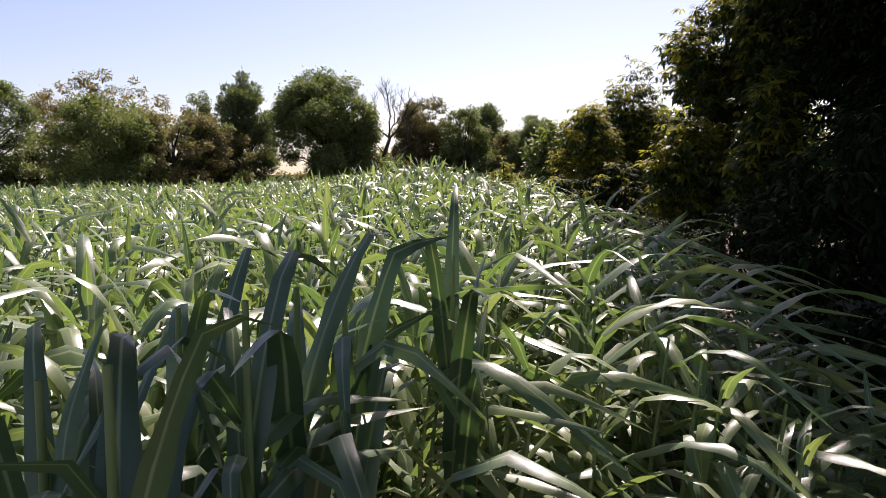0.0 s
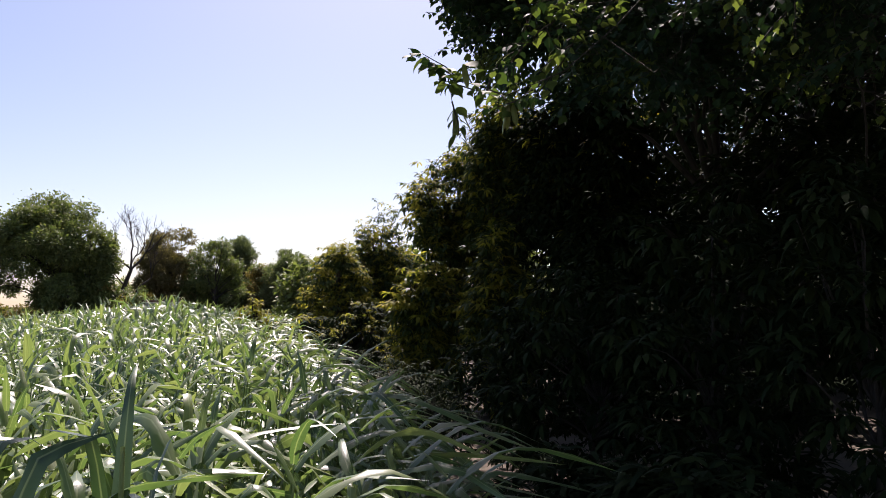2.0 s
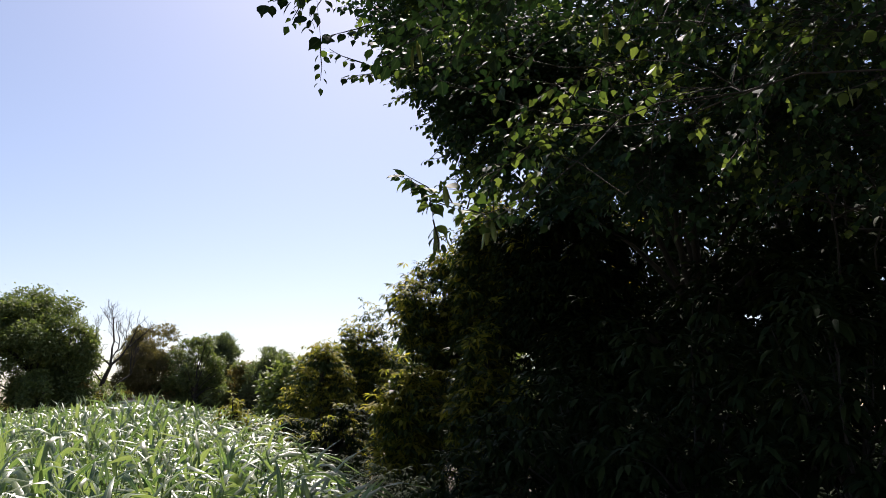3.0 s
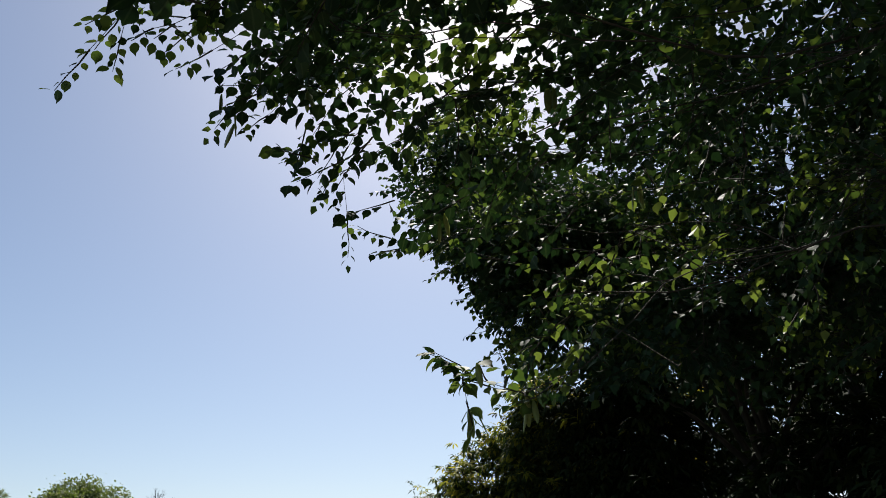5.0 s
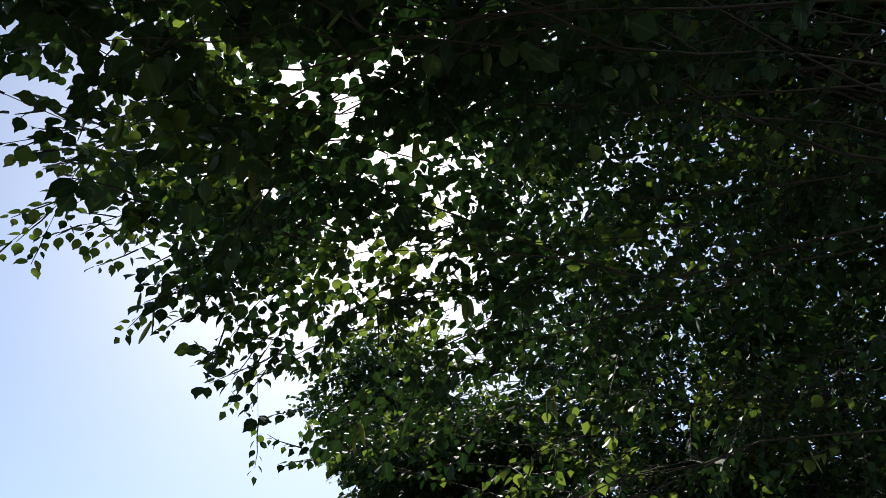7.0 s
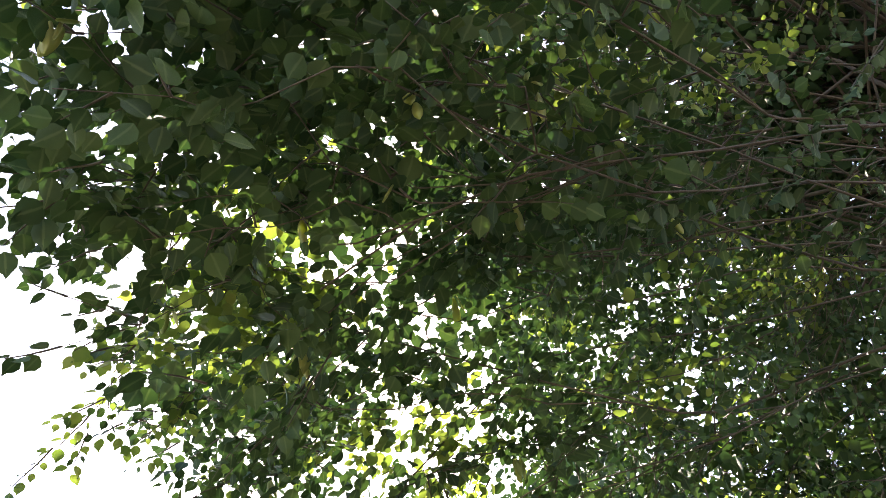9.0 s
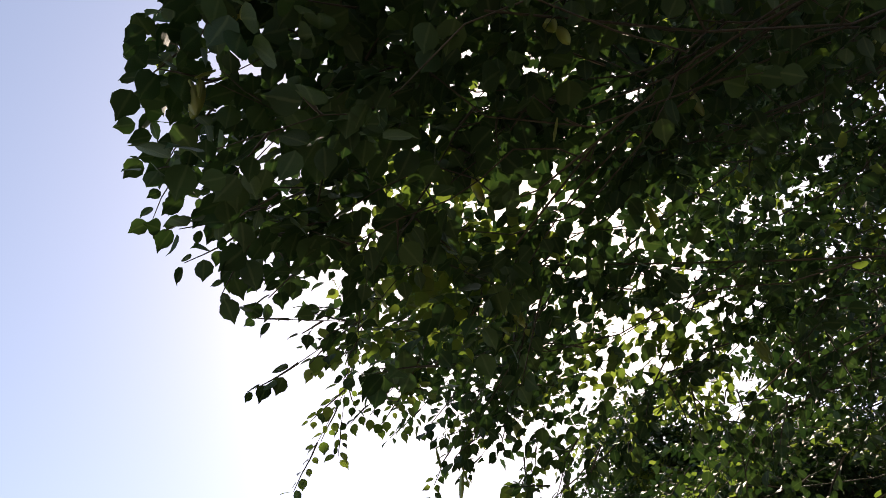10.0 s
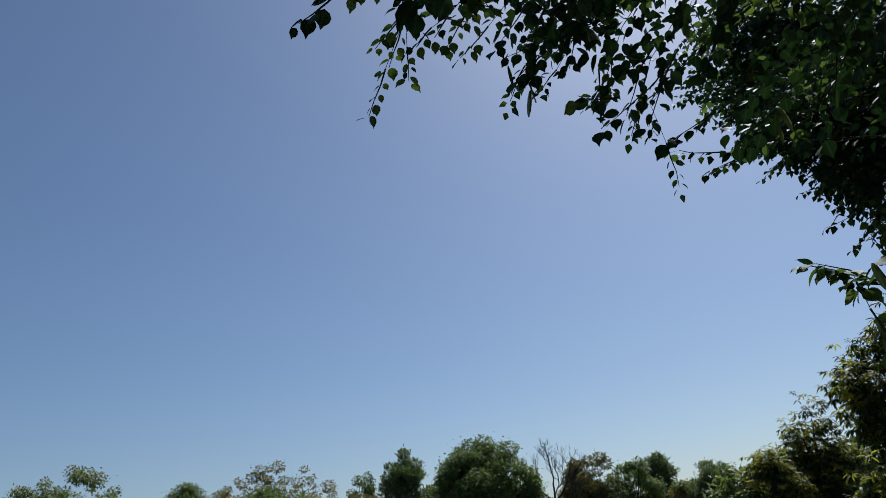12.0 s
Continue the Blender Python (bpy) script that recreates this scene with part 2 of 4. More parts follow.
# ---- trees in clumps ----
def clump_tree(name, label, base, height, width, crown_from, shape, leaf, leaf_size, count, clumps, clump_r, droop=0.35, trunk_r=0.16, group="trees round the field", lean=(0, 0), power=1.0, depth_ratio=1.0, top_bias=0.0, top_tint=None, top_tint_share=0.3, whorl=0):
    """A tree: trunk, limbs to the clumps, leaves in uneven clumps on and in the crown."""
    t = thing(name, label, "tree" if "shrub" not in name else "shrub", base, group)
    mid, half = (height + crown_from) / 2, (height - crown_from) / 2
    clumps, clump_r = clumps * 3, clump_r * 0.62
    masses = max(10, clumps // 12)
    hub = unit(rng.normal(size=(masses, 3))) * rng.uniform(0.15, 0.68, (masses, 1))
    hub[:, 2] += 0.1
    bulk = rng.uniform(0.3, 0.6, masses)
    mate = rng.integers(0, masses, clumps)
    d = unit(rng.normal(size=(clumps, 3)) + np.array([0, 0, 0.25]))
    c = hub[mate] + d * (bulk[mate] * rng.uniform(0.55, 1.0, clumps))[:, None]
    c[:, :2] *= np.clip(1.0 - top_bias * np.clip(c[:, 2:], -0.3, 1), 0.25, 1.3)
    c[:, :2] -= (c[:, :2].max(0) + c[:, :2].min(0)) / 2
    c[:, :2] /= np.percentile(np.abs(c[:, :2]), 86, axis=0)
    low, high = np.percentile(c[:, 2], (8, 96))
    c[:, 2] = (c[:, 2] - low) / (high - low) * 2 - 1
    reach = np.sqrt(c[:, 0] ** 2 + c[:, 1] ** 2 + np.where(c[:, 2] > 0, c[:, 2], 0.75 * c[:, 2]) ** 2)
    c *= np.minimum(1.0, rng.uniform(0.98, 1.12, clumps) / reach)[:, None]
    c = np.concatenate([c[:, :1] * width, c[:, 1:2] * width * depth_ratio, mid + c[:, 2:] * half], 1)
    c[:, :2] += np.asarray(lean) * (c[:, 2:] / height)
    limbs = []
    top = np.array([lean[0] * 0.7, lean[1] * 0.7, crown_from + half * 1.0])
    stem = bent((0, 0, -0.1), top, 0, 0.05 * width, 8)
    limbs.append((stem, np.linspace(trunk_r, trunk_r * 0.35, 8)))
    for k in range(clumps):
        if k % max(clumps // 36, 1):
            continue
        i = int(np.clip(np.searchsorted(stem[:, 2], c[k, 2] * 0.6), 2, 6))
        limbs.append((bent(stem[i], c[k], 0.06 * width, 0.02 * width, 6), np.linspace(trunk_r * 0.38, trunk_r * 0.06, 6)))
    v, f = tubes(limbs, 6)
    mesh_part("trunk", mesh_of("trunk", v, f, BARK), t)
    cr = clump_r * rng.uniform(0.45, 1.35, clumps)
    pick = rng.choice(clumps, count, p=cr ** 2 / (cr ** 2).sum())
    o = unit(rng.normal(size=(count, 3)))
    rad = rng.uniform(0.2, 1.0, count) ** 0.5 * (1 + 0.45 * rng.normal(size=count) * (rng.random(count) < 0.22))
    pl = c[pick] + o * (cr[pick] * rad)[:, None] * np.array([1.1, 1.1, 0.85])
    way = o + rng.normal(0, 0.6, (count, 3)) - np.array([0, 0, droop])
    up = np.array([0, 0, 1.0]) + rng.normal(0, 0.45, (count, 3)) + 0.3 * o
    if whorl:
        hub = np.arange(count) // whorl * whorl
        turn = rng.uniform(0, 2 * math.pi, count)
        ring = np.stack([np.cos(turn), np.sin(turn), rng.uniform(-0.5, 0.4, count)], -1)
        pl, o, pick, rad = pl[hub], o[hub], pick[hub], rad[hub]
        way = ring + 0.5 * o + np.array([0, 0, 0.35 - droop]) + rng.normal(0, 0.12, (count, 3))
        pl = pl + 0.02 * ring
        up = np.array([0, 0, 1.0]) + 0.35 * ring + rng.normal(0, 0.2, (count, 3))
    pl[:, 2] = np.maximum(pl[:, 2], 0.15)
    size = leaf_size * rng.uniform(0.65, 1.25, count)
    # Leaves on clump tops take a second colour; on mangoes it paints sunlight
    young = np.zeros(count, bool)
    if top_tint:
        young = (rng.random(clumps) < top_tint_share)[pick] & (o[:, 2] * rad > 0.1)
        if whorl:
            young = (rng.random(count) < top_tint_share)[hub] & (o[:, 2] * rad > -0.15)
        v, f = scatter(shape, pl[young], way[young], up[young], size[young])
        mesh_part("new_growth", mesh_of("new_growth", v, f, top_tint), t, "clump-top leaves in a second or sunlit tint", kind="stuff")
    v, f = scatter(shape, pl[~young], way[~young], up[~young], size[~young])
    mesh_part("crown", mesh_of("crown", v, f, leaf), t, kind="stuff")
    return t


# ---- ground ----
def ground_sheet():
    r = np.concatenate([[0.0], np.geomspace(0.5, 3000, 60)])
    a = np.linspace(0, 2 * math.pi, 97)[:-1]
    x, y = r[1:, None] * np.cos(a), r[1:, None] * np.sin(a)
    z = 0.03 * np.sin(x * 1.7 + y * 0.6) * np.cos(y * 1.3) * (r[1:, None] < 40)
    v = np.concatenate([[[0, 0, 0]], np.stack([x, y, z], -1).reshape(-1, 3)])
    q = []
    n = 96
    for i in range(len(r) - 2):
        j = np.arange(n)
        k = (j + 1) % n
        q.append(np.stack([1 + i * n + j, 1 + (i + 1) * n + j, 1 + (i + 1) * n + k, 1 + i * n + k], -1))
    j = np.arange(0, n, 2)
    q.append(np.stack([j * 0, 1 + j, 2 + j, 1 + (j + 2) % n], -1))
    q = np.concatenate(q)
    ob = new("ground", mesh_of("ground", v, q, SOIL))
    tagged(ob, "bare brown soil of the field under the crop", "ground", kind="structure")


ground_sheet()


# ---- crop ----
def blades(base, head, length, width, rise, bend, wind, nseg, fold, start=(0.12, 0.5), span=(0.22, 0.5)):
    """Long arching grass blades: faces in strips with a folded midrib."""
    n = len(base)
    s = np.linspace(0, 1, nseg + 1)
    begin = rng.uniform(*start, n)[:, None]
    turn = np.clip((s[None] - begin) / rng.uniform(*span, n)[:, None], 0, 1)
    el = rise[:, None] - bend[:, None] * (0.75 * turn * turn * (3 - 2 * turn) + 0.25 * s[None])
    flat = np.stack([np.cos(head), np.sin(head), np.zeros(n)], -1)
    step = (length / nseg)[:, None]
    dx = np.cos(el) * step
    dz = np.sin(el) * step
    along = np.cumsum(np.concatenate([np.zeros((n, 1)), dx[:, 1:]], 1), 1)
    upz = np.cumsum(np.concatenate([np.zeros((n, 1)), dz[:, 1:]], 1), 1)
    p = base[:, None] + along[..., None] * flat[:, None] + upz[..., None] * np.array([0, 0, 1.0])
    blow = wind[:, None] * (s[None] ** 1.6) * length[:, None]
    p[..., 0] += blow
    p[..., 2] -= 0.35 * np.abs(blow)
    way = unit(np.gradient(p, axis=1))
    side = np.stack([-np.sin(head), np.cos(head), np.zeros(n)], -1)
    twist = rng.normal(0, 0.8, n)[:, None] * s[None] + rng.normal(0, 0.15, n)[:, None]
    nrm = np.cross(way, side[:, None])
    sd = np.cos(twist)[..., None] * side[:, None] + np.sin(twist)[..., None] * nrm
    w = width[:, None] * np.clip(np.minimum(0.55 + 2.2 * s, 1.0) * (1 - s ** 2.2), 0.0, 1) * 0.5
    wav = 0.22 * np.sin(s[None] * 19 + rng.uniform(0, 6, n)[:, None]) * w
    if fold:
        lift = (fold * w)[..., None] * -nrm
        l = p + sd * w[..., None] + lift + wav[..., None] * nrm
        r = p - sd * w[..., None] + lift - wav[..., None] * nrm
        v = np.stack([l, p, r], 2).reshape(n, -1, 3)
        c = 3
    else:
        v = np.stack([p + sd * w[..., None], p - sd * w[..., None]], 2).reshape(n, -1, 3)
        c = 2
    q = []
    for k in range(nseg):
        for m in range(c - 1):
            q.append((k * c + m, k * c + m + 1, (k + 1) * c + m + 1, (k + 1) * c + m))
    return v, np.array(q)


def crop_height(x, y):
    """How high the crop stands: lower along its shaded side, taller in the plot further on."""
    far = np.hypot(x, y)
    bearing = np.degrees(np.arctan2(-x, y))
    h = 1.36 + 0.07 * np.sin(x * 0.7 + 1) + 0.05 * np.sin(y * 0.55)
    h += 0.5 * np.exp(-((bearing - 2) / np.where(bearing > 2, 8.0, 4.6)) ** 2) * np.clip((far - 7) / 5, 0, 1)
    h += 0.22 * np.clip((far - 12) / 14, 0, 1)
    h -= 0.22 * np.clip((5.0 - far) / 3.0, 0, 1)
    h -= 0.12 * np.clip((3.6 - far) / 1.8, 0, 1) * np.clip((x + 0.1) / 0.6, 0, 1)
    h *= 1 - 0.35 * np.clip((x - field_edge(y) + 0.6) / 0.6, 0, 1)
    return h


def field_edge(y):
    """The right-hand limit of the crop."""
    return 1.03 + 0.105 * y


def crop_spots(r0, r1, gap, spread=0.3):
    """Sown places between two distances from the path's start, in rows that run ahead."""
    xs = np.arange(-r1, r1 * 0.6, gap * 1.5)
    ys = np.arange(0.1, r1, gap)
    x, y = np.meshgrid(xs, ys)
    x, y = x.ravel(), y.ravel()
    x = x + rng.normal(0, gap * spread, len(x))
    y = y + rng.normal(0, gap * spread, len(y))
    d = np.hypot(x, y)
    bearing = np.degrees(np.arctan2(-x, y))
    ok = (d >= np.maximum(r0, np.interp(bearing, (-5, 3, 14, 20), (2.0, 1.75, 1.15, 1.0)))) & (d < r1) & (bearing < 50) & (x < field_edge(y))
    return x[ok], y[ok]


def plant_blades(x, y, per, nseg, fold, wide, long):
    """Blades of many plants at once."""
    n = len(x)
    h = crop_height(x, y) * rng.uniform(0.78, 1.1, n)
    k = np.arange(per)[None]
    share = 0.25 + 0.7 * ((k + 0.5 + rng.uniform(-0.3, 0.3, (n, per))) / per) ** 0.9
    z = h[:, None] * share
    windy = np.clip((x - 0.06 * y + 0.9) / 1.6, 0.06, 1.0)[:, None] + 0 * z
    lean = 0.12 * windy * z
    b = np.stack([x[:, None] + lean, y[:, None] + 0 * z, z], -1).reshape(-1, 3)
    head0 = rng.uniform(0, 2 * math.pi, n)[:, None]
    head = (head0 + k * math.pi + rng.normal(0, 0.4, (n, per))).ravel()
    top = ((k + 0.5) / per + 0 * z).ravel()
    m = n * per
    spear = top > 1 - 1.2 / per
    length = long * rng.uniform(0.7, 1.2, m) * (0.75 + 0.35 * np.sin(top * 3)) * np.where(spear, 0.55, 1.0)
    rise = np.radians(rng.uniform(42, 74, m) + 10 * top ** 2 - 16 * windy.ravel())
    bend = np.radians(rng.uniform(70, 140, m) * (1.1 - 0.35 * top)) * np.where(spear, 0.25, 1.0)
    wind = windy.ravel() * rng.uniform(0.3, 0.8, m) * np.where(spear, 0.5, 1.0)
    return blades(b, head, length, wide * rng.uniform(0.65, 1.15, m) * np.where(spear, 0.6, 1.0), rise, bend, wind, nseg, fold)


def broad_blades(h, per):
    """Blades of one close plant: broad, upright, bent over sharply near their tips."""
    k = np.arange(per)
    z = h * (0.28 + 0.42 * (k + rng.uniform(0, 0.6, per)) / per)
    b = np.stack([0.02 + 0 * z, 0 * z, z], -1)
    head = -math.pi / 2 + k * math.pi + rng.normal(0, 0.5, per)
    length = np.maximum(h - z, 0.3) * rng.uniform(0.85, 1.12, per)
    rise = np.radians(rng.uniform(74, 88, per))
    bend = np.radians(rng.uniform(70, 150, per))
    return blades(b, head, length, rng.uniform(0.045, 0.07, per), rise, bend, rng.uniform(-0.08, 0.22, per), 10, 0.3, (0.5, 0.8), (0.12, 0.28))


def stalks(x, y, sides=4):
    h = crop_height(x, y) * 0.9
    return tubes([(np.array([[px, py, -0.03], [px + 0.03, py, hh * 0.5], [px + 0.1, py, hh]]), (0.011, 0.009, 0.004)) for px, py, hh in zip(x, y, h)], sides)


def near_plants():
    x, y = crop_spots(0.95, 3.9, 0.168)
    for px, py in zip(x, y):
        t = thing("sorghum_plant", "tall green fodder sorghum plant with long arching leaves", "crop plant", (0, 0, 0), "crop plants in the field")
        ax, ay = np.array([px]), np.array([py])
        t.location = (px, py, 0)
        v, q = stalks(ax, ay, 6)
        mesh_part("stalk", mesh_of("stalk", v - np.array([px, py, 0]), q, CROP_STALK), t)
        v, q = plant_blades(ax, ay, 14 if py < 3.0 else 12, 8 if py < 3.0 else 6, 0.35, 0.06, 0.5)
        for one in v:
            if np.linalg.norm(one - np.array([0.05, 0.0, 1.65]), axis=1).min() < 0.45:
                continue
            mesh_part("leaf", mesh_of("leaf", one - np.array([px, py, 0]), q, CROP_LEAF, rib=(0, 1, 0)), t)
    # a few taller, broad-leaved plants at the field's near edge, shade put into their colour
    for bearing, far in ((31, 1.2), (27, 1.0), (21.5, 1.5), (17, 1.25), (13, 1.4), (9.2, 1.55), (0.5, 1.9)):
        px, py, _ = spot(bearing, far)
        t = thing("sorghum_plant", "tall sorghum plant with broad upright leaves coloured dark for shade", "crop plant", (px, py, 0), "crop plants in the field")
        height = rng.uniform(1.52, 1.66)
        mesh_part("stalk", mesh_of("stalk", *tubes([(np.array([[0, 0, -0.03], [0.02, 0, 0.7], [0.03, 0, height * 0.85]]), (0.013, 0.011, 0.006))], 6), CROP_STALK), t)
        v, q = broad_blades(height, 6)
        for one in v:
            if np.linalg.norm(one + np.array([px, py, 0]) - np.array([0.05, 0.0, 1.65]), axis=1).min() > 0.45:
                mesh_part("leaf", mesh_of("leaf", one, q, CROP_BROAD_SHADED, rib=(0, 1, 0)), t)


def crop_mass(name, r0, r1, gap, per, nseg, fold, wide, long):
    x, y = crop_spots(r0, r1, gap)
    v, q = plant_blades(x, y, per, nseg, fold, wide, long)
    n, c = v.shape[:2]
    f = (q[None] + np.arange(n)[:, None, None] * c).reshape(-1, 4)
    v = v.reshape(-1, 3)
    sv, sf = stalks(x, y, 3)
    t = thing(name, "dense green fodder sorghum crop standing in the field", "crop", kind="stuff")
    mesh_part("leaves", mesh_of("leaves", v, f, CROP_LEAF, rib=(0, 1, 0) if fold else (0, 0)), t, kind="stuff")
    mesh_part("stalks", mesh_of("stalks", sv, sf, CROP_STALK), t, kind="stuff")


near_plants()
crop_mass("sorghum_crop", 3.9, 9.0, 0.215, 9, 6, 0.35, 0.058, 0.56)
crop_mass("sorghum_crop", 9.0, 22.0, 0.31, 8, 4, 0.3, 0.062, 0.56)
crop_mass("sorghum_crop", 22.0, 46.0, 0.48, 7, 3, 0.0, 0.09, 0.6)


# ---- far trees round the field ----
def far_tree(name, label, bearing, half_deg, top_deg, far, leaf, shape, size, count, clumps, clump_r, crown_from, **kw):
    h = 1.6 + far * math.tan(radians(top_deg))
    w = far * math.tan(radians(half_deg))
    if far > 40:
        size, count = size * 0.62, int(count * 2.2)
    return clump_tree(name, label, spot(bearing, far), h - clump_r * 0.5, max(w - clump_r * 0.7, 0.3), crown_from, shape, leaf, size, count, clumps, clump_r, **kw)


rng = np.random.default_rng(24)
TUFT, SLIM = tuft_shape(0.32), tuft_shape(0.12)
far_tree("broadleaf_tree", "broad green and ochre leafy tree beyond the field", 38.2, 4.6, 8.2, 60, FAR_GREEN, TUFT, 0.3, 14000, 60, 0.95, 1.2, top_tint=FAR_OCHRE, top_tint_share=0.35)
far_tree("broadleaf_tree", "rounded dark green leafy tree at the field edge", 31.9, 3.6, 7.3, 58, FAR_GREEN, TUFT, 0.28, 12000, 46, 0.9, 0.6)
far_tree("ochre_tree", "tall tree with ochre and yellowing leaves beyond the field", 24.2, 5.0, 7.9, 64, FAR_OCHRE, TUFT, 0.28, 16000, 70, 0.85, 1.6, top_tint=FAR_GREEN, top_tint_share=0.25)
far_tree("broadleaf_tree", "low dark green spreading tree before the wall", 24.6, 3.9, 6.3, 52, FAR_GREEN, TUFT, 0.28, 18000, 60, 0.95, 0.2)
far_tree("broadleaf_tree", "olive green tree before the wall", 20.0, 3.6, 5.9, 54, FAR_BROWN, TUFT, 0.28, 12000, 46, 0.85, 0.2, top_tint=FAR_GREEN, top_tint_share=0.4)
far_tree("thin_tree", "thin sparse green tree with gaps in its crown", 18.1, 1.2, 6.8, 62, FAR_GREEN, TUFT, 0.28, 2600, 22, 0.55, 3.0)
far_tree("thin_tree", "thin sparse grey-green tree with gaps in its crown", 16.4, 0.9, 6.6, 62, FAR_GREY, TUFT, 0.26, 1800, 16, 0.5, 3.0)
far_tree("broadleaf_tree", "low olive green tree behind the crop", 17.0, 3.0, 5.3, 56, FAR_BROWN, TUFT, 0.28, 12000, 40, 0.8, 0.2, top_tint=FAR_GREEN, top_tint_share=0.4)
far_tree("feathery_tree", "tall grey-green feathery tree with upright sprays", 14.8, 2.4, 7.7, 60, FAR_GREY, SLIM, 0.5, 17000, 60, 0.75, 0.3, droop=-0.8)
far_tree("broadleaf_tree", "large round green tree over the field", 9.0, 3.9, 8.2, 55, FAR_GREEN, TUFT, 0.3, 24000, 60, 1.0, 2.6, trunk_r=0.24)
far_tree("broadleaf_tree", "round green tree leaning on a larger one", 6.6, 2.0, 6.7, 53, FAR_GREEN, TUFT, 0.3, 9000, 28, 0.85, 0.6)
far_tree("thicket_shrub", "low green thicket under the round tree", 8.0, 2.8, 2.8, 52, FAR_GREEN, TUFT, 0.28, 7000, 32, 0.65, 0.1)
far_tree("thicket_shrub", "low green thicket under the bare tree", 4.3, 2.4, 2.2, 52, FAR_GREEN, TUFT, 0.26, 6000, 32, 0.6, 0.1, top_tint=FAR_OCHRE, top_tint_share=0.2)
far_tree("brownish_tree", "brownish feathery tree with a pointed crown", 1.3, 2.6, 6.2, 60, FAR_BROWN, SLIM, 0.45, 17000, 60, 0.7, 0.3, top_bias=0.5)
far_tree("broadleaf_tree", "dense green leafy tree beyond the crop", -1.7, 2.4, 5.7, 58, FAR_GREEN, TUFT, 0.28, 14000, 44, 0.85, 0.2)
far_tree("feathery_tree", "grey-green feathery tree behind the green tree", -3.3, 1.5, 5.8, 64, FAR_GREY, SLIM, 0.5, 9000, 36, 0.7, 0.8, droop=-0.8)
far_tree("ochre_shrub", "yellowish brown shrub between the far trees", -4.8, 1.7, 3.9, 60, FAR_OCHRE, TUFT, 0.26, 7000, 30, 0.75, 0.2, top_tint=FAR_GREEN, top_tint_share=0.4)
far_tree("feathery_tree", "round soft grey-green feathery tree", -7.0, 2.2, 4.8, 58, FAR_GREY, SLIM, 0.42, 17000, 56, 0.75, 0.2, droop=-0.4)


for k in range(18):
    b = 36.5 - 2.6 * k
    low = 10.3 < b < 14.0
    far_tree("hedge_shrub", "low olive green shrub in the hedge beyond the field", b, 2.3, 0.9 if low else rng.uniform(2.2, 3.6), rng.uniform(57, 62), (FAR_GREEN, FAR_BROWN, FAR_GREY)[k % 3], TUFT, 0.26, 3600, 26, 0.6, 0.1, top_tint=FAR_OCHRE if k % 4 == 1 else None)
for b, top in ((-9.0, 4.4), (-12.5, 5.4), (-16.0, 5.0), (-20.5, 3.2), (-25.0, 5.0), (-30.0, 5.6), (-35.5, 6.5), (-41.0, 7.5), (-46.5, 8.0)):
    far_tree("broadleaf_tree", "dense dark green tree behind the mango trees", b, 2.9, top, 36, FAR_GREEN, TUFT, 0.3, 7000, 40, 0.8, 0.1)


def bare_tree():
    """A leafless tree with a forked crooked trunk and fine twigs."""
    t = thing("bare_tree", "leafless grey-brown tree with a crooked forked trunk", "tree", spot(3.9, 55), "trees round the field")
    paths, tips = [], []

    def grow(p, d, length, r, level):
        n = 5
        pts = [p]
        for _ in range(n - 1):
            d = unit(d + rng.normal(0, 0.16, 3) + np.array([0, 0, 0.06]))
            pts.append(pts[-1] + d * length / (n - 1))
        paths.append((np.array(pts), np.linspace(r, r * 0.6, n)))
        if level == 0:
            return
        for k in range(2 if level > 4 else 3):
            e = unit(d + rng.normal(0, 0.42, 3) + np.array([0, 0, 0.22]))
            grow(pts[-1] if k < 2 else pts[2], e, length * rng.uniform(0.58, 0.76), r * 0.58, level - 1)

    low = np.array([(-0.3, 0, -0.1), (-0.55, 0, 1.2), (-1.0, 0, 2.4), (-0.55, 0, 3.6), (-0.15, 0, 4.7)])
    paths.append((low, np.array([0.2, 0.17, 0.15, 0.14, 0.12])))
    paths.append((np.array([(-0.2, 0.1, -0.1), (0.3, 0.1, 1.5), (0.35, 0.1, 2.8), (0.2, 0.1, 3.3)]), np.array([0.15, 0.13, 0.11, 0.1])))
    for way, length in (((0.1, 0.1, 1.0), 1.6), ((-0.75, -0.2, 0.8), 1.5), ((0.75, 0.2, 0.8), 1.5), ((-0.3, 0.3, 1.0), 1.5)):
        grow(low[-1], np.array(way), length, 0.08, 5)
    grow(low[3], np.array([-0.9, -0.2, 0.6]), 1.3, 0.06, 4)
    grow(np.array([0.2, 0.1, 3.3]), np.array([0.7, 0, 0.8]), 1.3, 0.07, 5)
    v, f = tubes(paths, 4)
    mesh_part("trunk", mesh_of("trunk", v, f, BARK), t)


rng = np.random.default_rng(5)
bare_tree()


# ---- mango trees and shrubs along the right of the field ----
LANCE = lance_shape()
def mango(label, bearing, half_deg, top_deg, far, leaf, count, clumps, clump_r, crown_from, size=0.2, name="mango_tree", **kw):
    return far_tree(name, label, bearing, half_deg, top_deg, far, leaf, LANCE, size, count, clumps, clump_r, crown_from, droop=0.7, group="trees along the field edge", whorl=9, **kw)


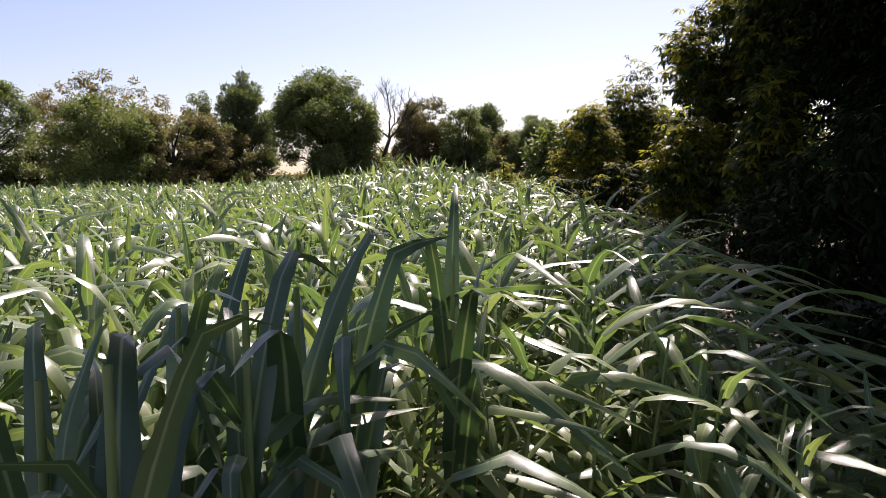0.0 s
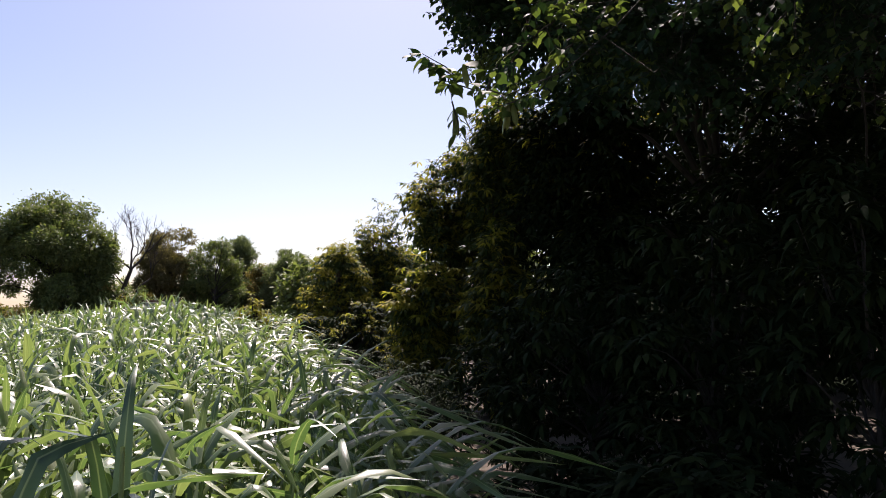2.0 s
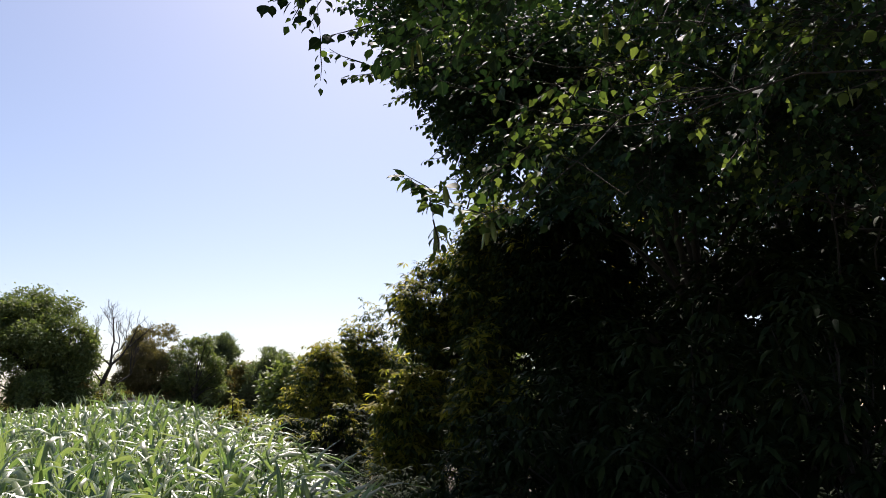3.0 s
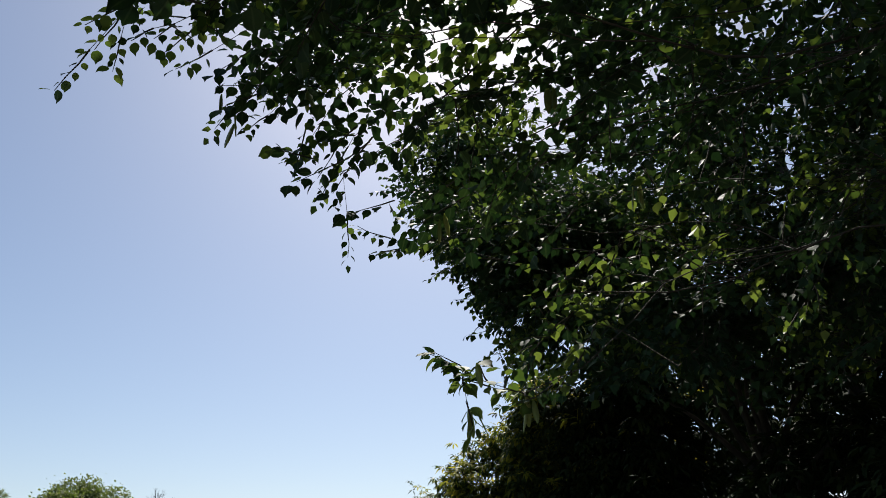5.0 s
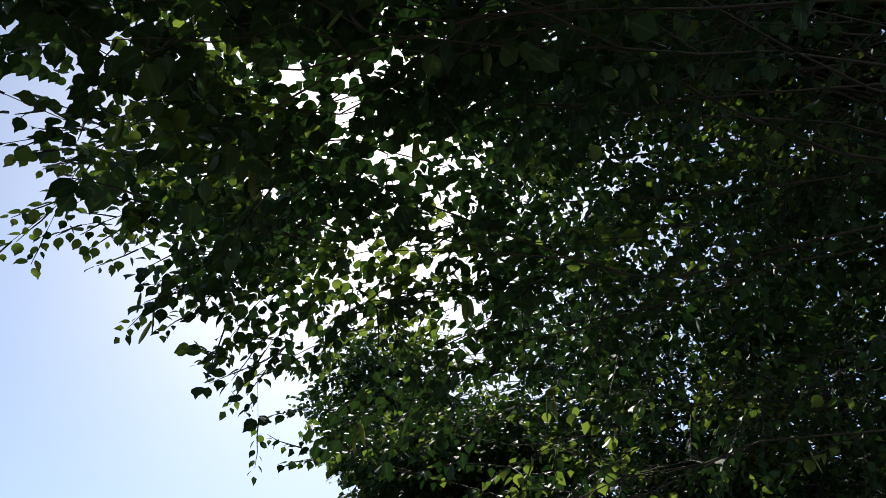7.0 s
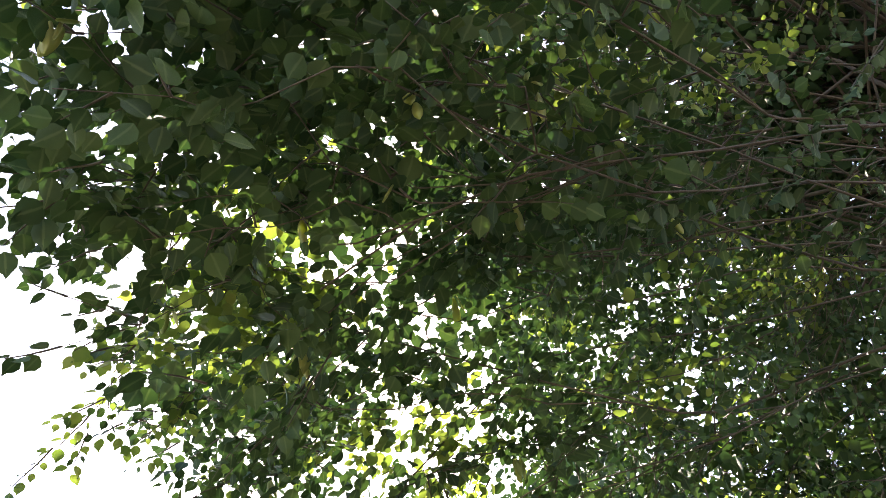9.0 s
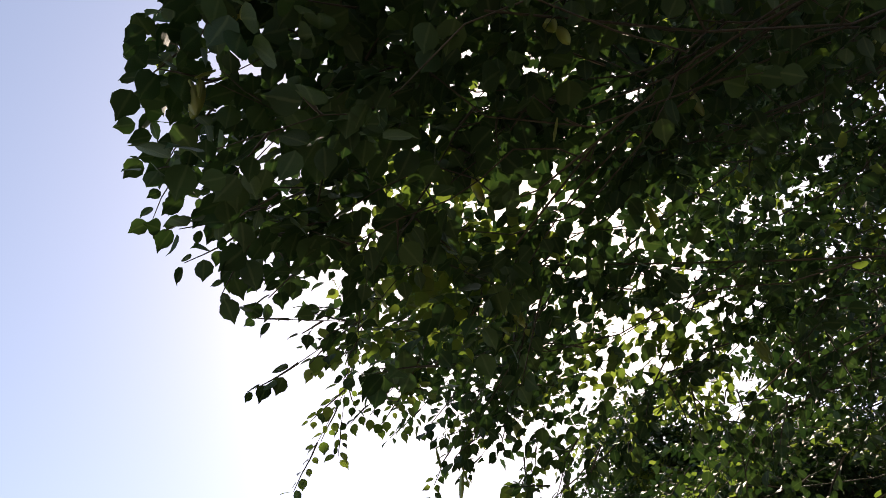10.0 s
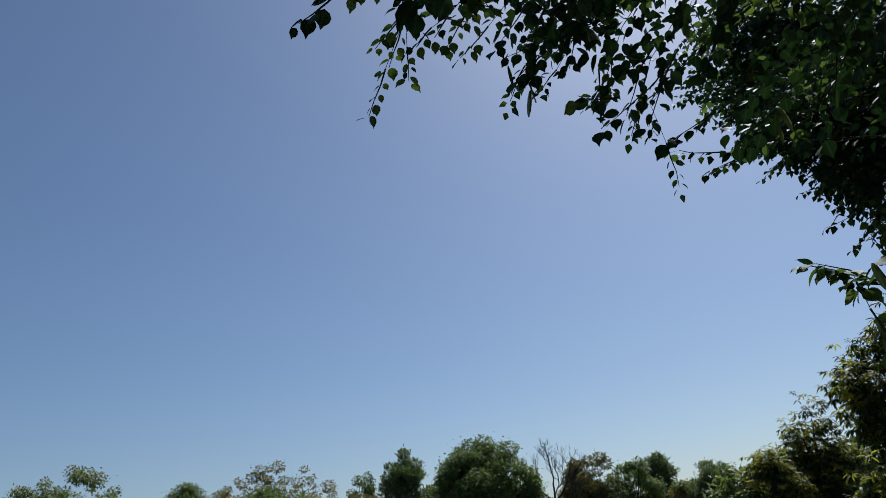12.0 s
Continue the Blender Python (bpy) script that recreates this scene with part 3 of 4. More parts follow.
rng = np.random.default_rng(31)
mango("low yellow-green leafy shrub at the crop edge", -5.1, 1.9, 1.6, 22, MANGO_YOUNG_LIT, 2600, 16, 0.35, 0.2, 0.18, "mango_shrub")
mango("low green leafy shrub beside the crop", -8.4, 2.8, 0.9, 17, MANGO_SHADED, 3500, 22, 0.35, 0.1, 0.16, "mango_shrub", top_tint=MANGO_YOUNG_LIT, top_tint_share=0.5)
mango("low green leafy shrub beside the crop", -12.5, 2.8, 1.4, 15, MANGO_SHADED, 3500, 22, 0.35, 0.1, 0.16, "mango_shrub", top_tint=MANGO_YOUNG_LIT, top_tint_share=0.3)
mango("young mango tree with sunlit yellow-green leaves", -10.8, 3.0, 5.6, 22, MANGO_LIT, 20000, 60, 0.55, 0.2, 0.15, top_tint=MANGO_YOUNG_LIT, top_tint_share=0.8)
mango("dense dark green mango tree with drooping leaves", -14.3, 3.0, 8.2, 24, MANGO_LIT, 26000, 70, 0.65, 0.2, 0.16, top_tint=MANGO_YOUNG_LIT, top_tint_share=0.55)
mango("young mango tree with sunlit yellow-green leaves", -18.2, 3.0, 4.6, 12.0, MANGO_LIT, 16000, 50, 0.45, 0.1, 0.15, top_tint=MANGO_YOUNG_LIT, top_tint_share=0.8)
mango("young mango tree with some yellow-green leaves", -24.5, 3.6, 6.6, 11.6, MANGO_LIT, 16000, 50, 0.45, 0.1, 0.15, top_tint=MANGO_YOUNG_LIT, top_tint_share=0.5)
mango("dark leafy young mango tree in the shade", -31.0, 4.0, 6.8, 11.0, MANGO_SHADED, 16000, 50, 0.45, 0.1, 0.15)
mango("tall dark mango tree with drooping leaf clusters", -20.4, 4.2, 13.0, 14, MANGO_LIT, 18000, 80, 0.5, 2.4, 0.15, top_tint=MANGO_YOUNG_LIT, top_tint_share=0.6)
mango("tall dark mango tree with some young leaves tinted as sunlit", -24.6, 3.8, 17.0, 13.0, MANGO_LIT, 19000, 80, 0.55, 2.7, 0.15, top_tint=MANGO_YOUNG_LIT, top_tint_share=0.45)
mango("tall shade-dark mango tree beside the field", -30.5, 6.4, 18.0, 12.5, MANGO_SHADED, 28000, 90, 0.62, 2.2, 0.16, top_tint=MANGO_YOUNG_LIT, top_tint_share=0.1)
mango("dense dark mango tree in the shade", -40.0, 11.0, 26.0, 11.5, MANGO_SHADED, 25000, 90, 0.65, 0.1)
mango("dense dark mango tree in the shade", -58.0, 12.0, 29.0, 11.0, MANGO_SHADED, 21000, 90, 0.65, 0.1)
# Tree out of view, added to cut sky light from the right
mango("dense dark mango tree in the shade", -82.0, 14.0, 29.0, 10.0, MANGO_SHADED, 6000, 80, 0.65, 0.1)
mango("shade-dark mango tree behind the others", -38.0, 7.0, 18.0, 20.0, MANGO_SHADED, 14000, 80, 1.0, 0.1, 0.4)
mango("shade-dark mango tree behind the others", -48.0, 9.0, 24.0, 18.0, MANGO_SHADED, 14000, 80, 1.0, 0.1, 0.46)
mango("shade-dark mango tree behind the others", -66.0, 12.0, 24.0, 17.0, MANGO_SHADED, 7000, 80, 1.0, 0.1, 0.46)
# Shrubs in the dark mango tone, which carries the shade under the trees
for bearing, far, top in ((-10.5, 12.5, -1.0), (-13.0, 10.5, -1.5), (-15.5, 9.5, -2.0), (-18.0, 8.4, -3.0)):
    mango("low shade-dark weedy shrub between crop and trees", bearing, 5.0, top - 0.6, far, MANGO_SHADED, 3600, 30, 0.3, 0.05, 0.08, "undergrowth_shrub", trunk_r=0.02)
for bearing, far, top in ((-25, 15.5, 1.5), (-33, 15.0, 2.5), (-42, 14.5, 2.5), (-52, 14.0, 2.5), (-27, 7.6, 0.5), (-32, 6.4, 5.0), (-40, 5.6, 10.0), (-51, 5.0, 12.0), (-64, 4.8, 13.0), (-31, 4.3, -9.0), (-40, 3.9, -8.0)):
    mango("shade-dark leafy undergrowth shrub under the trees", bearing, 9.0 if far < 10 else 5.5, top, far, MANGO_SHADED, 5500, 36, 0.32, 0.05, 0.13, "undergrowth_shrub", trunk_r=0.035)


# ---- rosewood trees over the camera ----
rng = np.random.default_rng(47)
ROSE_RIB = (1, 0, 1, 0, 0, 1, 0, 0, 1, 0, 0, 1, 0, 1)
ROSE, BROAD, POD = rosewood_shape(), broad_shape(), pod_shape()
EYE = np.array([0.15, 0.0, 1.74])


def over(bearing, rise, far):
    """A place by bearing and rise from head height at the path's start."""
    return EYE + far * np.array([-math.sin(radians(bearing)) * math.cos(radians(rise)), math.cos(radians(bearing)) * math.cos(radians(rise)), math.sin(radians(rise))])


# the lower edge of the crown, by bearing
EDGE_BEARING = (-180.0, -70.0, -30.0, -22.5, -20.3, -18.8, -16.2, -14.5, -8.2, -6.0, -4.0, 0.0, 2.5, 4.0, 9.0, 16.0, 21.0, 25.0, 29.0, 33.0, 38.0, 43.0, 48.0)
EDGE_RISE = (25.0, 9.0, 11.0, 15.0, 19.0, 21.7, 24.3, 27.2, 27.6, 30.3, 32.8, 34.8, 36.0, 38.5, 42.0, 43.5, 45.3, 47.5, 49.0, 51.5, 56.0, 62.0, 69.0)


# where the crown opens to the sky: bearing, rise, reach
OPENINGS = (
    (-22, 42.5, 2.3), (-20.3, 40.2, 1.5), (-13.6, 40.8, 1.3), (-9.6, 37.7, 1.5), (-24, 51, 2.2), (-36.5, 44.8, 1.6), (-41.3, 44, 1.9), (-29, 41.3, 1.3),
    (-33, 40.9, 1.3), (-28.8, 37.4, 1.3), (3.4, 47.5, 1.7), (-19.2, 55, 2.6), (-16.4, 52.4, 2.3), (-22.8, 49.2, 2.2), (-49, 40.6, 1.6), (11, 51.5, 1.6),
    (-3.7, 56.5, 1.3), (-3.7, 49.1, 1.2), (-10.4, 53.5, 2.2), (-14.6, 55.3, 1.6), (-28.5, 49.3, 1.8), (-32, 49.5, 1.4), (-0.2, 46.5, 1.3), (-6.3, 46.4, 1.0),
    (-45.5, 47, 1.4), (2.6, 64.2, 1.0), (24.6, 64.7, 1.1), (33.9, 59.8, 1.1), (20, 58.8, 1.4), (-36, 60.8, 1.0), (-45, 55.6, 1.0), (-45, 39, 1.2), (-16, 38, 1.0))
OPENINGS += tuple((rng.uniform(-65, 42), rng.uniform(40, 76), rng.uniform(0.5, 1.0)) for _ in range(70))
OPENINGS += tuple((rng.uniform(-25, 44), rng.uniform(58, 80), rng.uniform(0.4, 0.9)) for _ in range(60))


def sighted(p):
    """Bearing and rise of places as seen from head height."""
    q = np.asarray(p) - EYE
    return np.degrees(np.arctan2(-q[:, 0], q[:, 1])), np.degrees(np.arctan2(q[:, 2], np.hypot(q[:, 0], q[:, 1])))


def in_crown(p, floor):
    """Which leaves the crown keeps: those above its lower edge and outside its openings."""
    b, r = sighted(p)
    edge = np.minimum(np.interp(b, EDGE_BEARING, EDGE_RISE), floor)
    keep = r > edge + np.clip(rng.normal(1.5, 0.9, len(b)), 0.3, 4)
    for ob, orise, reach in OPENINGS:
        off = np.hypot((b - ob) * math.cos(radians(orise)), r - orise) / reach
        keep &= rng.random(len(b)) < np.clip(0.38 + 1.5 * (off - 0.6), 0.38, 1)
    return keep


def below_edge(p, more):
    """Which places lie under the crown's lower edge, or within some degrees of it."""
    b, r = sighted(p)
    return r < np.interp(b, EDGE_BEARING, EDGE_RISE) + more


def in_opening(p, first=None):
    """Which places lie within one of the crown's openings."""
    b, r = sighted(p)
    return np.any([np.hypot((b - ob) * math.cos(radians(orise)), r - orise) < 1.1 * reach for ob, orise, reach in OPENINGS[:first]], axis=0)


def twig_leaves(line, twigs, twig_len, leaf_gap, from_share=0.4, droop=0.2):
    """Twigs off the outer part of a branch, each with leaves left and right: twig lines, leaf places, ways and ups."""
    paths, pl, wy, up, own = [], [], [], [], []
    n = len(line)
    for k in range(twigs):
        s = from_share + (1 - from_share) * (k + rng.uniform(0, 0.8)) / twigs
        i = min(int(s * (n - 1)), n - 2)
        u = s * (n - 1) - i
        p = line[i] * (1 - u) + line[i + 1] * u
        fwd = unit(line[i + 1] - line[i])
        d = unit(fwd * rng.uniform(0.4, 1.1) + rng.normal(0, 0.6, 3) * np.array([1, 1, 0.5]))
        if k == twigs - 1:
            p, d = line[-1], fwd
        length = twig_len * rng.uniform(0.55, 1.25) * min(max(0.3 * np.linalg.norm(p - EYE), 0.45), 1.1)
        m = max(int(length / leaf_gap), 3)
        pts = [p]
        for j in range(m):
            d = unit(d + np.array([0, 0, -droop * 1.6 / m]) + rng.normal(0, 0.08, 3))
            pts.append(pts[-1] + d * length / m)
            side = unit(np.cross(d, (0, 0, 1.0))) * (1 if j % 2 else -1)
            w = unit(d * 0.6 + side * 0.7 + np.array([0, 0, -rng.uniform(0.1, 0.9)]) + rng.normal(0, 0.25, 3))
            pl.append(pts[-1] + w * 0.012)
            wy.append(w)
            up.append(np.array([0, 0, 1.0]) + rng.normal(0, 0.4, 3) + 0.2 * side)
            own.append(len(paths))
        pts = np.array(pts)
        paths.append((pts[:: max(1, m // 3)], np.linspace(0.0035, 0.0012, len(pts[:: max(1, m // 3)]))))
    return paths, pl, wy, up, own


def rosewood_tree(label, base, trunk_top, lean, ends, leaf_size, twigs, twig_len, leaf_gap, seed_parts, shaped, leaf=ROSE_LEAF, upper=()):
    t = thing("rosewood_tree", label, "tree", base, "rosewood trees over the path")
    base = np.array(base, float)
    stem = bent(base, base + np.array([lean[0], lean[1], trunk_top]), 0, 0.12, 10)
    woods = [(stem, np.linspace(0.17, 0.04, 10))]
    boughs = []
    small, pl, wy, up, own, floors = [], [], [], [], [], []
    ends = np.array(ends, float)
    rise = sighted(ends)[1]
    limbs = max(len(ends) // 10, 3)
    heart = ends[np.linspace(0, len(ends) - 1, limbs).astype(int)]
    for _ in range(6):
        mate = np.argmin(((ends[:, None] - heart[None]) ** 2).sum(-1), 1)
        heart = np.array([ends[mate == k].mean(0) if (mate == k).any() else heart[k] for k in range(limbs)])
    for k in range(limbs):
        mine = np.where(mate == k)[0]
        if not len(mine):
            continue
        run = math.hypot(heart[k, 0] - base[0], heart[k, 1] - base[1])
        i = int(np.clip(np.searchsorted(stem[:, 2], heart[k, 2] - 0.12 * run), 2, 8))
        tip = stem[i] + (heart[k] - stem[i]) * 0.88
        limb = bent(stem[i], tip, 0.06 * run, 0.024 * run, 14)
        boughs.append([])
        boughs[-1].append((limb, 0.0025 + (0.001 + 0.0008 * run) * np.linspace(1, 0, 14) ** 1.2))
        got = [(twig_leaves(limb, int(2 + 1.5 * run), twig_len, leaf_gap, 0.25), 90.0)]
        for number in mine:
            e = ends[number]
            near = np.linalg.norm(limb - e, axis=1)
            j = int(np.clip(np.argmin(near) - rng.integers(1, 4), 4, 12))
            if number < shaped:
                e = e - unit(e - limb[j]) * 0.13
            line = bent(limb[j], e, 0.05 * near[j], 0.05 * near[j] + 0.008, 9)
            if number < shaped or not (in_opening(line).any() or below_edge(line[-1:], 2.0).any()):
                boughs[-1].append((line, np.linspace(0.0024, 0.001, 9)))
            spray = number < shaped
            if spray:
                got.append((twig_leaves(line, 8, 0.18, leaf_gap * 0.7, 0.6, 0.1), -90.0))
            else:
                got.append((twig_leaves(line, max(int(twigs * (0.45 + 0.4 * near[j])), 3), twig_len, leaf_gap, 0.12), 90.0))
        for (a, b, c, d, e), floor in got:
            own += [len(small) + q for q in e]
            floors += [floor] * len(b)
            small += a
            pl += b
            wy += c
            up += d
    # Coarse upper clumps, added to keep sun and sky light off what is below
    if len(upper):
        n = 78
        hub = np.repeat(np.asarray(upper, float), n, 0)
        q = hub + unit(rng.normal(size=hub.shape)) * (rng.random((len(hub), 1)) ** 0.5) * np.array([0.75, 0.75, 0.5])
        q = q[in_crown(q, 90.0)]
        v, f = scatter(BROAD, q - base, rng.normal(size=q.shape) + np.array([0, 0, -0.5]), rng.normal(0, 0.5, q.shape) + np.array([0, 0, 1.0]), rng.uniform(0.075, 0.13, len(q)))
        mesh_part("upper_shade_crown", mesh_of("upper_shade_crown", v, f, leaf, rib=(0,)), t, kind="stuff")
        for p in upper:
            i = int(np.clip(np.searchsorted(stem[:, 2], p[2] - 1.5), 3, 9))
            line = bent(stem[i], p, 0.2, 0.3, 14)
            if not in_opening(line, 33)[3:].any():
                boughs.append([(line, np.linspace(0.014, 0.003, 14))])
    v, f = tubes(woods, 12)
    mesh_part("trunk", mesh_of("trunk", v - base, f, BARK), t)
    for bough in boughs:
        v, f = tubes(bough, 7 if len(bough) > 1 else 5)
        mesh_part("branch", mesh_of("branch", v - base, f, BARK), t)
    pl, wy, up, own = np.array(pl), np.array(wy), np.array(up), np.array(own)
    floors = np.array(floors)
    ok = in_crown(pl, floors) | (floors < 0)
    full = np.bincount(own, minlength=len(small))
    left = np.bincount(own[ok], minlength=len(small))
    bare = left < 0.5 * full
    ok &= ~bare[own]
    reach = np.zeros(len(small))
    step = (np.arange(len(own)) - (np.cumsum(full) - full)[own] + 1) / full[own]
    np.maximum.at(reach, own[ok], step[ok])
    cut = []
    for (line, radii), far in zip(small, reach):
        if far > 0.05 and not in_opening(line).any():
            n = len(line)
            u = np.linspace(0, far, n) * (n - 1)
            cut.append((np.stack([np.interp(u, np.arange(n), line[:, a]) for a in range(3)], -1), radii))
    small = cut
    pl, wy, up, tip = pl[ok], wy[ok], up[ok], floors[ok] < 0
    v, f = tubes(small, 3)
    mesh_part("twig_wood", mesh_of("twig_wood", v - base, f, BARK), t, kind="stuff")
    dist = np.linalg.norm(pl - EYE, axis=1)
    size = leaf_size * rng.uniform(0.65, 1.25, len(pl)) * (np.interp(dist, (1.5, 2.3, 2.9), (1.12, 0.95, 0.84)) if seed_parts else 1.0) * np.where(tip & (pl[:, 2] > 2.8) & (dist > 1.7), 0.78, 1.0)
    ok = dist > 0.75
    pl, wy, up, tip, size, dist = pl[ok], wy[ok], up[ok], tip[ok], size[ok], dist[ok]
    order = np.argsort(dist)
    near = order[:seed_parts]
    rest = order[seed_parts:]
    if seed_parts:
        me = mesh_of("leaf", ROSE[0], ROSE[1], ROSE_LEAF, rib=ROSE_RIB)
        for i in near:
            w = unit(wy[i])
            s = unit(np.cross(up[i], w))
            n = np.cross(w, s)
            ob = mesh_part("leaf", me, t)
            m = Matrix(np.stack([w, s, n], 1).tolist()).to_4x4()
            ob.matrix_local = Matrix.Translation(Vector(pl[i] - base)) @ m @ Matrix.Scale(float(size[i]), 4)
    if seed_parts:
        pod = mesh_of("pod", POD[0], POD[1], POD_SKIN)
        close = order[(dist[order] > 0.9) & (dist[order] < 3.2) & (pl[order, 2] > 2.3)]
        for i in close[rng.integers(0, len(close), 46)]:
            for _ in range(rng.integers(1, 5)):
                a = rng.uniform(0, 6.28)
                lean = Matrix.Rotation(a, 4, "Z") @ Matrix.Rotation(radians(90 + rng.uniform(-25, 25)), 4, "Y")
                ob = mesh_part("pod", pod, t, "flat pale green hanging pod")
                ob.matrix_local = Matrix.Translation(Vector(pl[i] - base + rng.normal(0, 0.012, 3))) @ lean @ Matrix.Scale(float(rng.uniform(0.075, 0.105)), 4)
    for detail, take in ((ROSE, dist[rest] < 2.9), (BROAD, dist[rest] >= 2.9)):
        r = rest[take]
        if len(r) > 20:
            # Patches past 2 m and spray tips take the sunlit leaf colour
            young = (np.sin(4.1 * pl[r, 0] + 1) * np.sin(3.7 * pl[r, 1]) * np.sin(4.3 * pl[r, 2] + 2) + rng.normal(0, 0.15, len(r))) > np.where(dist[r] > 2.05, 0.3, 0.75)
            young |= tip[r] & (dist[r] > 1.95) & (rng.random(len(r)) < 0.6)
            for name, use, skin in (("foliage", r[~young], leaf), ("new_growth", r[young], ROSE_SUNLIT)):
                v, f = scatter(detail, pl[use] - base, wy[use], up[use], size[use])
                mesh_part(name, mesh_of(name, v, f, skin, rib=ROSE_RIB if detail is ROSE else (0,)), t, "leaves coloured yellow-green as if sunlit" if name == "new_growth" else "", kind="stuff")
    return t


def crown_ends(count, left, right, low, top, near, far):
    """Branch ends spread through a part of the crown, above its lower edge; thin where the crown opens."""
    ends = []
    k = 0
    while len(ends) < count:
        k += 1
        b = right + (left - right) * ((k * 0.618) % 1.0)
        edge = max(float(np.interp(b, EDGE_BEARING, EDGE_RISE)), low)
        r = edge + (top - edge) * rng.random()
        if -25 < b < -8 and 48 < r < 58 and rng.random() < 0.35:
            continue
        ends.append(over(b, r, rng.uniform(near, far)))
    return ends


SPRAYS = [over(*e) for e in (
    (14.6, 37.2, 2.6), (12.5, 38.6, 2.6), (10.0, 39.8, 2.6), (6.5, 40.5, 2.6), (18.2, 42.6, 2.0), (20.3, 45.6, 1.9), (15.5, 44.6, 2.1), (13.0, 46.0, 2.2),
    (37.5, 55.6, 1.35), (31.0, 56.2, 1.6), (27.2, 53.4, 1.7), (23.4, 51.4, 1.75), (20.6, 49.6, 1.8), (38.8, 61.0, 1.6), (40.5, 65.5, 1.65), (42.0, 69.5, 1.7),
    (2.2, 36.2, 2.9), (-0.5, 35.4, 2.9), (4.5, 39.0, 2.7), (-4.0, 33.2, 2.9), (-8.2, 28.0, 2.9), (-6.5, 30.8, 2.9), (-11.5, 28.0, 3.0), (-14.4, 27.6, 3.1),
    (-17.6, 14.5, 2.4), (-19.5, 15.5, 2.6), (-23.0, 17.5, 2.9), (-33.9, 25.8, 3.4), (-43.0, 17.6, 3.6), (-37.0, 30.0, 3.6), (-28.0, 21.5, 3.3))]
NEAR_ENDS = list(SPRAYS)
NEAR_ENDS += crown_ends(48, 42, 16, 51, 84, 1.45, 2.2)
NEAR_ENDS += crown_ends(29, 24, -14, 41, 66, 1.7, 2.5)
NEAR_ENDS += crown_ends(24, 2, -32, 28, 46, 2.35, 2.8)
NEAR_ENDS += crown_ends(16, 14, -44, 50, 60, 1.9, 3.0)
NEAR_ENDS += crown_ends(12, 14, -44, 58, 86, 1.9, 3.0)
NEAR_ENDS += crown_ends(40, -26, -60, 22, 56, 3.0, 4.2)
NEAR_ENDS += crown_ends(56, -34, -95, 40, 76, 2.6, 4.4)
# Boughs behind the path, out of view, added for darkness
NEAR_ENDS += crown_ends(8, -75, -170, 30, 75, 3.0, 4.5)
MIDDLE_ENDS = [over(*e) for e in ((-16.3, 24.8, 6.2), (-18.4, 22.2, 6.2), (-20.2, 19.6, 6.1), (-15.2, 26.6, 6.3), (-21.6, 17.4, 6.2))]
MIDDLE_ENDS += crown_ends(40, -15.8, -25, 17, 29.5, 5.8, 7.6)
MIDDLE_ENDS += crown_ends(54, -27, -72, 16, 58, 6.0, 8.6)
MIDDLE_ENDS += crown_ends(54, -25, -76, 14, 30, 5.2, 8.0)
MIDDLE_ENDS += crown_ends(14, -26, -50, 12, 24, 4.6, 6.4)
MIDDLE_ENDS += crown_ends(12, -40, -60, 28, 46, 5.5, 8.0)
FAR_ENDS = [over(*e) for e in ((-19.8, 20.5, 10.0), (-20.8, 22.5, 10.4), (-22.0, 19.0, 10.0))]
FAR_ENDS += crown_ends(44, -19.8, -34, 16, 31, 8.5, 11.0)
FAR_ENDS += crown_ends(34, -26, -56, 15, 38, 9.0, 12.0)
# Far boughs added, hidden by nearer crowns, to shade the crop's right
FAR_ENDS += crown_ends(26, -13.5, -20, 28, 36, 10.5, 13.5)
# Unseen clumps added on the sun's line to shade the near plants
SHADE_ENDS = [np.array([0.55, 4.7, 6.2]) + rng.normal(0, 1, 3) * np.array([0.32, 0.22, 0.35]) for _ in range(20)]
rosewood_tree("spreading rosewood tree with broad pointed leaves and pods", (4.4, 0.3, -0.1), 6.5, (-0.5, 0.2), NEAR_ENDS, 0.053, 11, 0.36, 0.024, 300, 31, upper=SHADE_ENDS + crown_ends(9, 40, -24, 60, 88, 4.5, 7.0) + crown_ends(12, 0, -30, 42, 60, 4.0, 6.0) + crown_ends(190, -26, -120, 46, 88, 5.0, 8.0) + crown_ends(80, -34, -95, 28, 56, 5.0, 8.0) + crown_ends(90, -54, -95, 28, 58, 5.0, 8.0))
rosewood_tree("rosewood tree reaching over the field edge", (7.4, 4.6, -0.1), 8.0, (-0.7, 0.2), MIDDLE_ENDS, 0.072, 18, 0.42, 0.034, 0, 5, upper=crown_ends(50, -28, -85, 24, 46, 8.5, 12.0) + crown_ends(50, -36, -80, 14, 34, 8.0, 11.0))
# Upper clumps here are added unseen, to shade crop and shrubs
rosewood_tree("tall rosewood tree with fine dark green foliage", (9.0, 8.6, -0.1), 10.5, (-0.8, -0.3), FAR_ENDS, 0.1, 24, 0.55, 0.045, 0, 4, upper=crown_ends(46, -15.8, -23, 25, 31, 12.5, 16.0) + crown_ends(20, -19, -30, 20, 30, 13.0, 17.0))


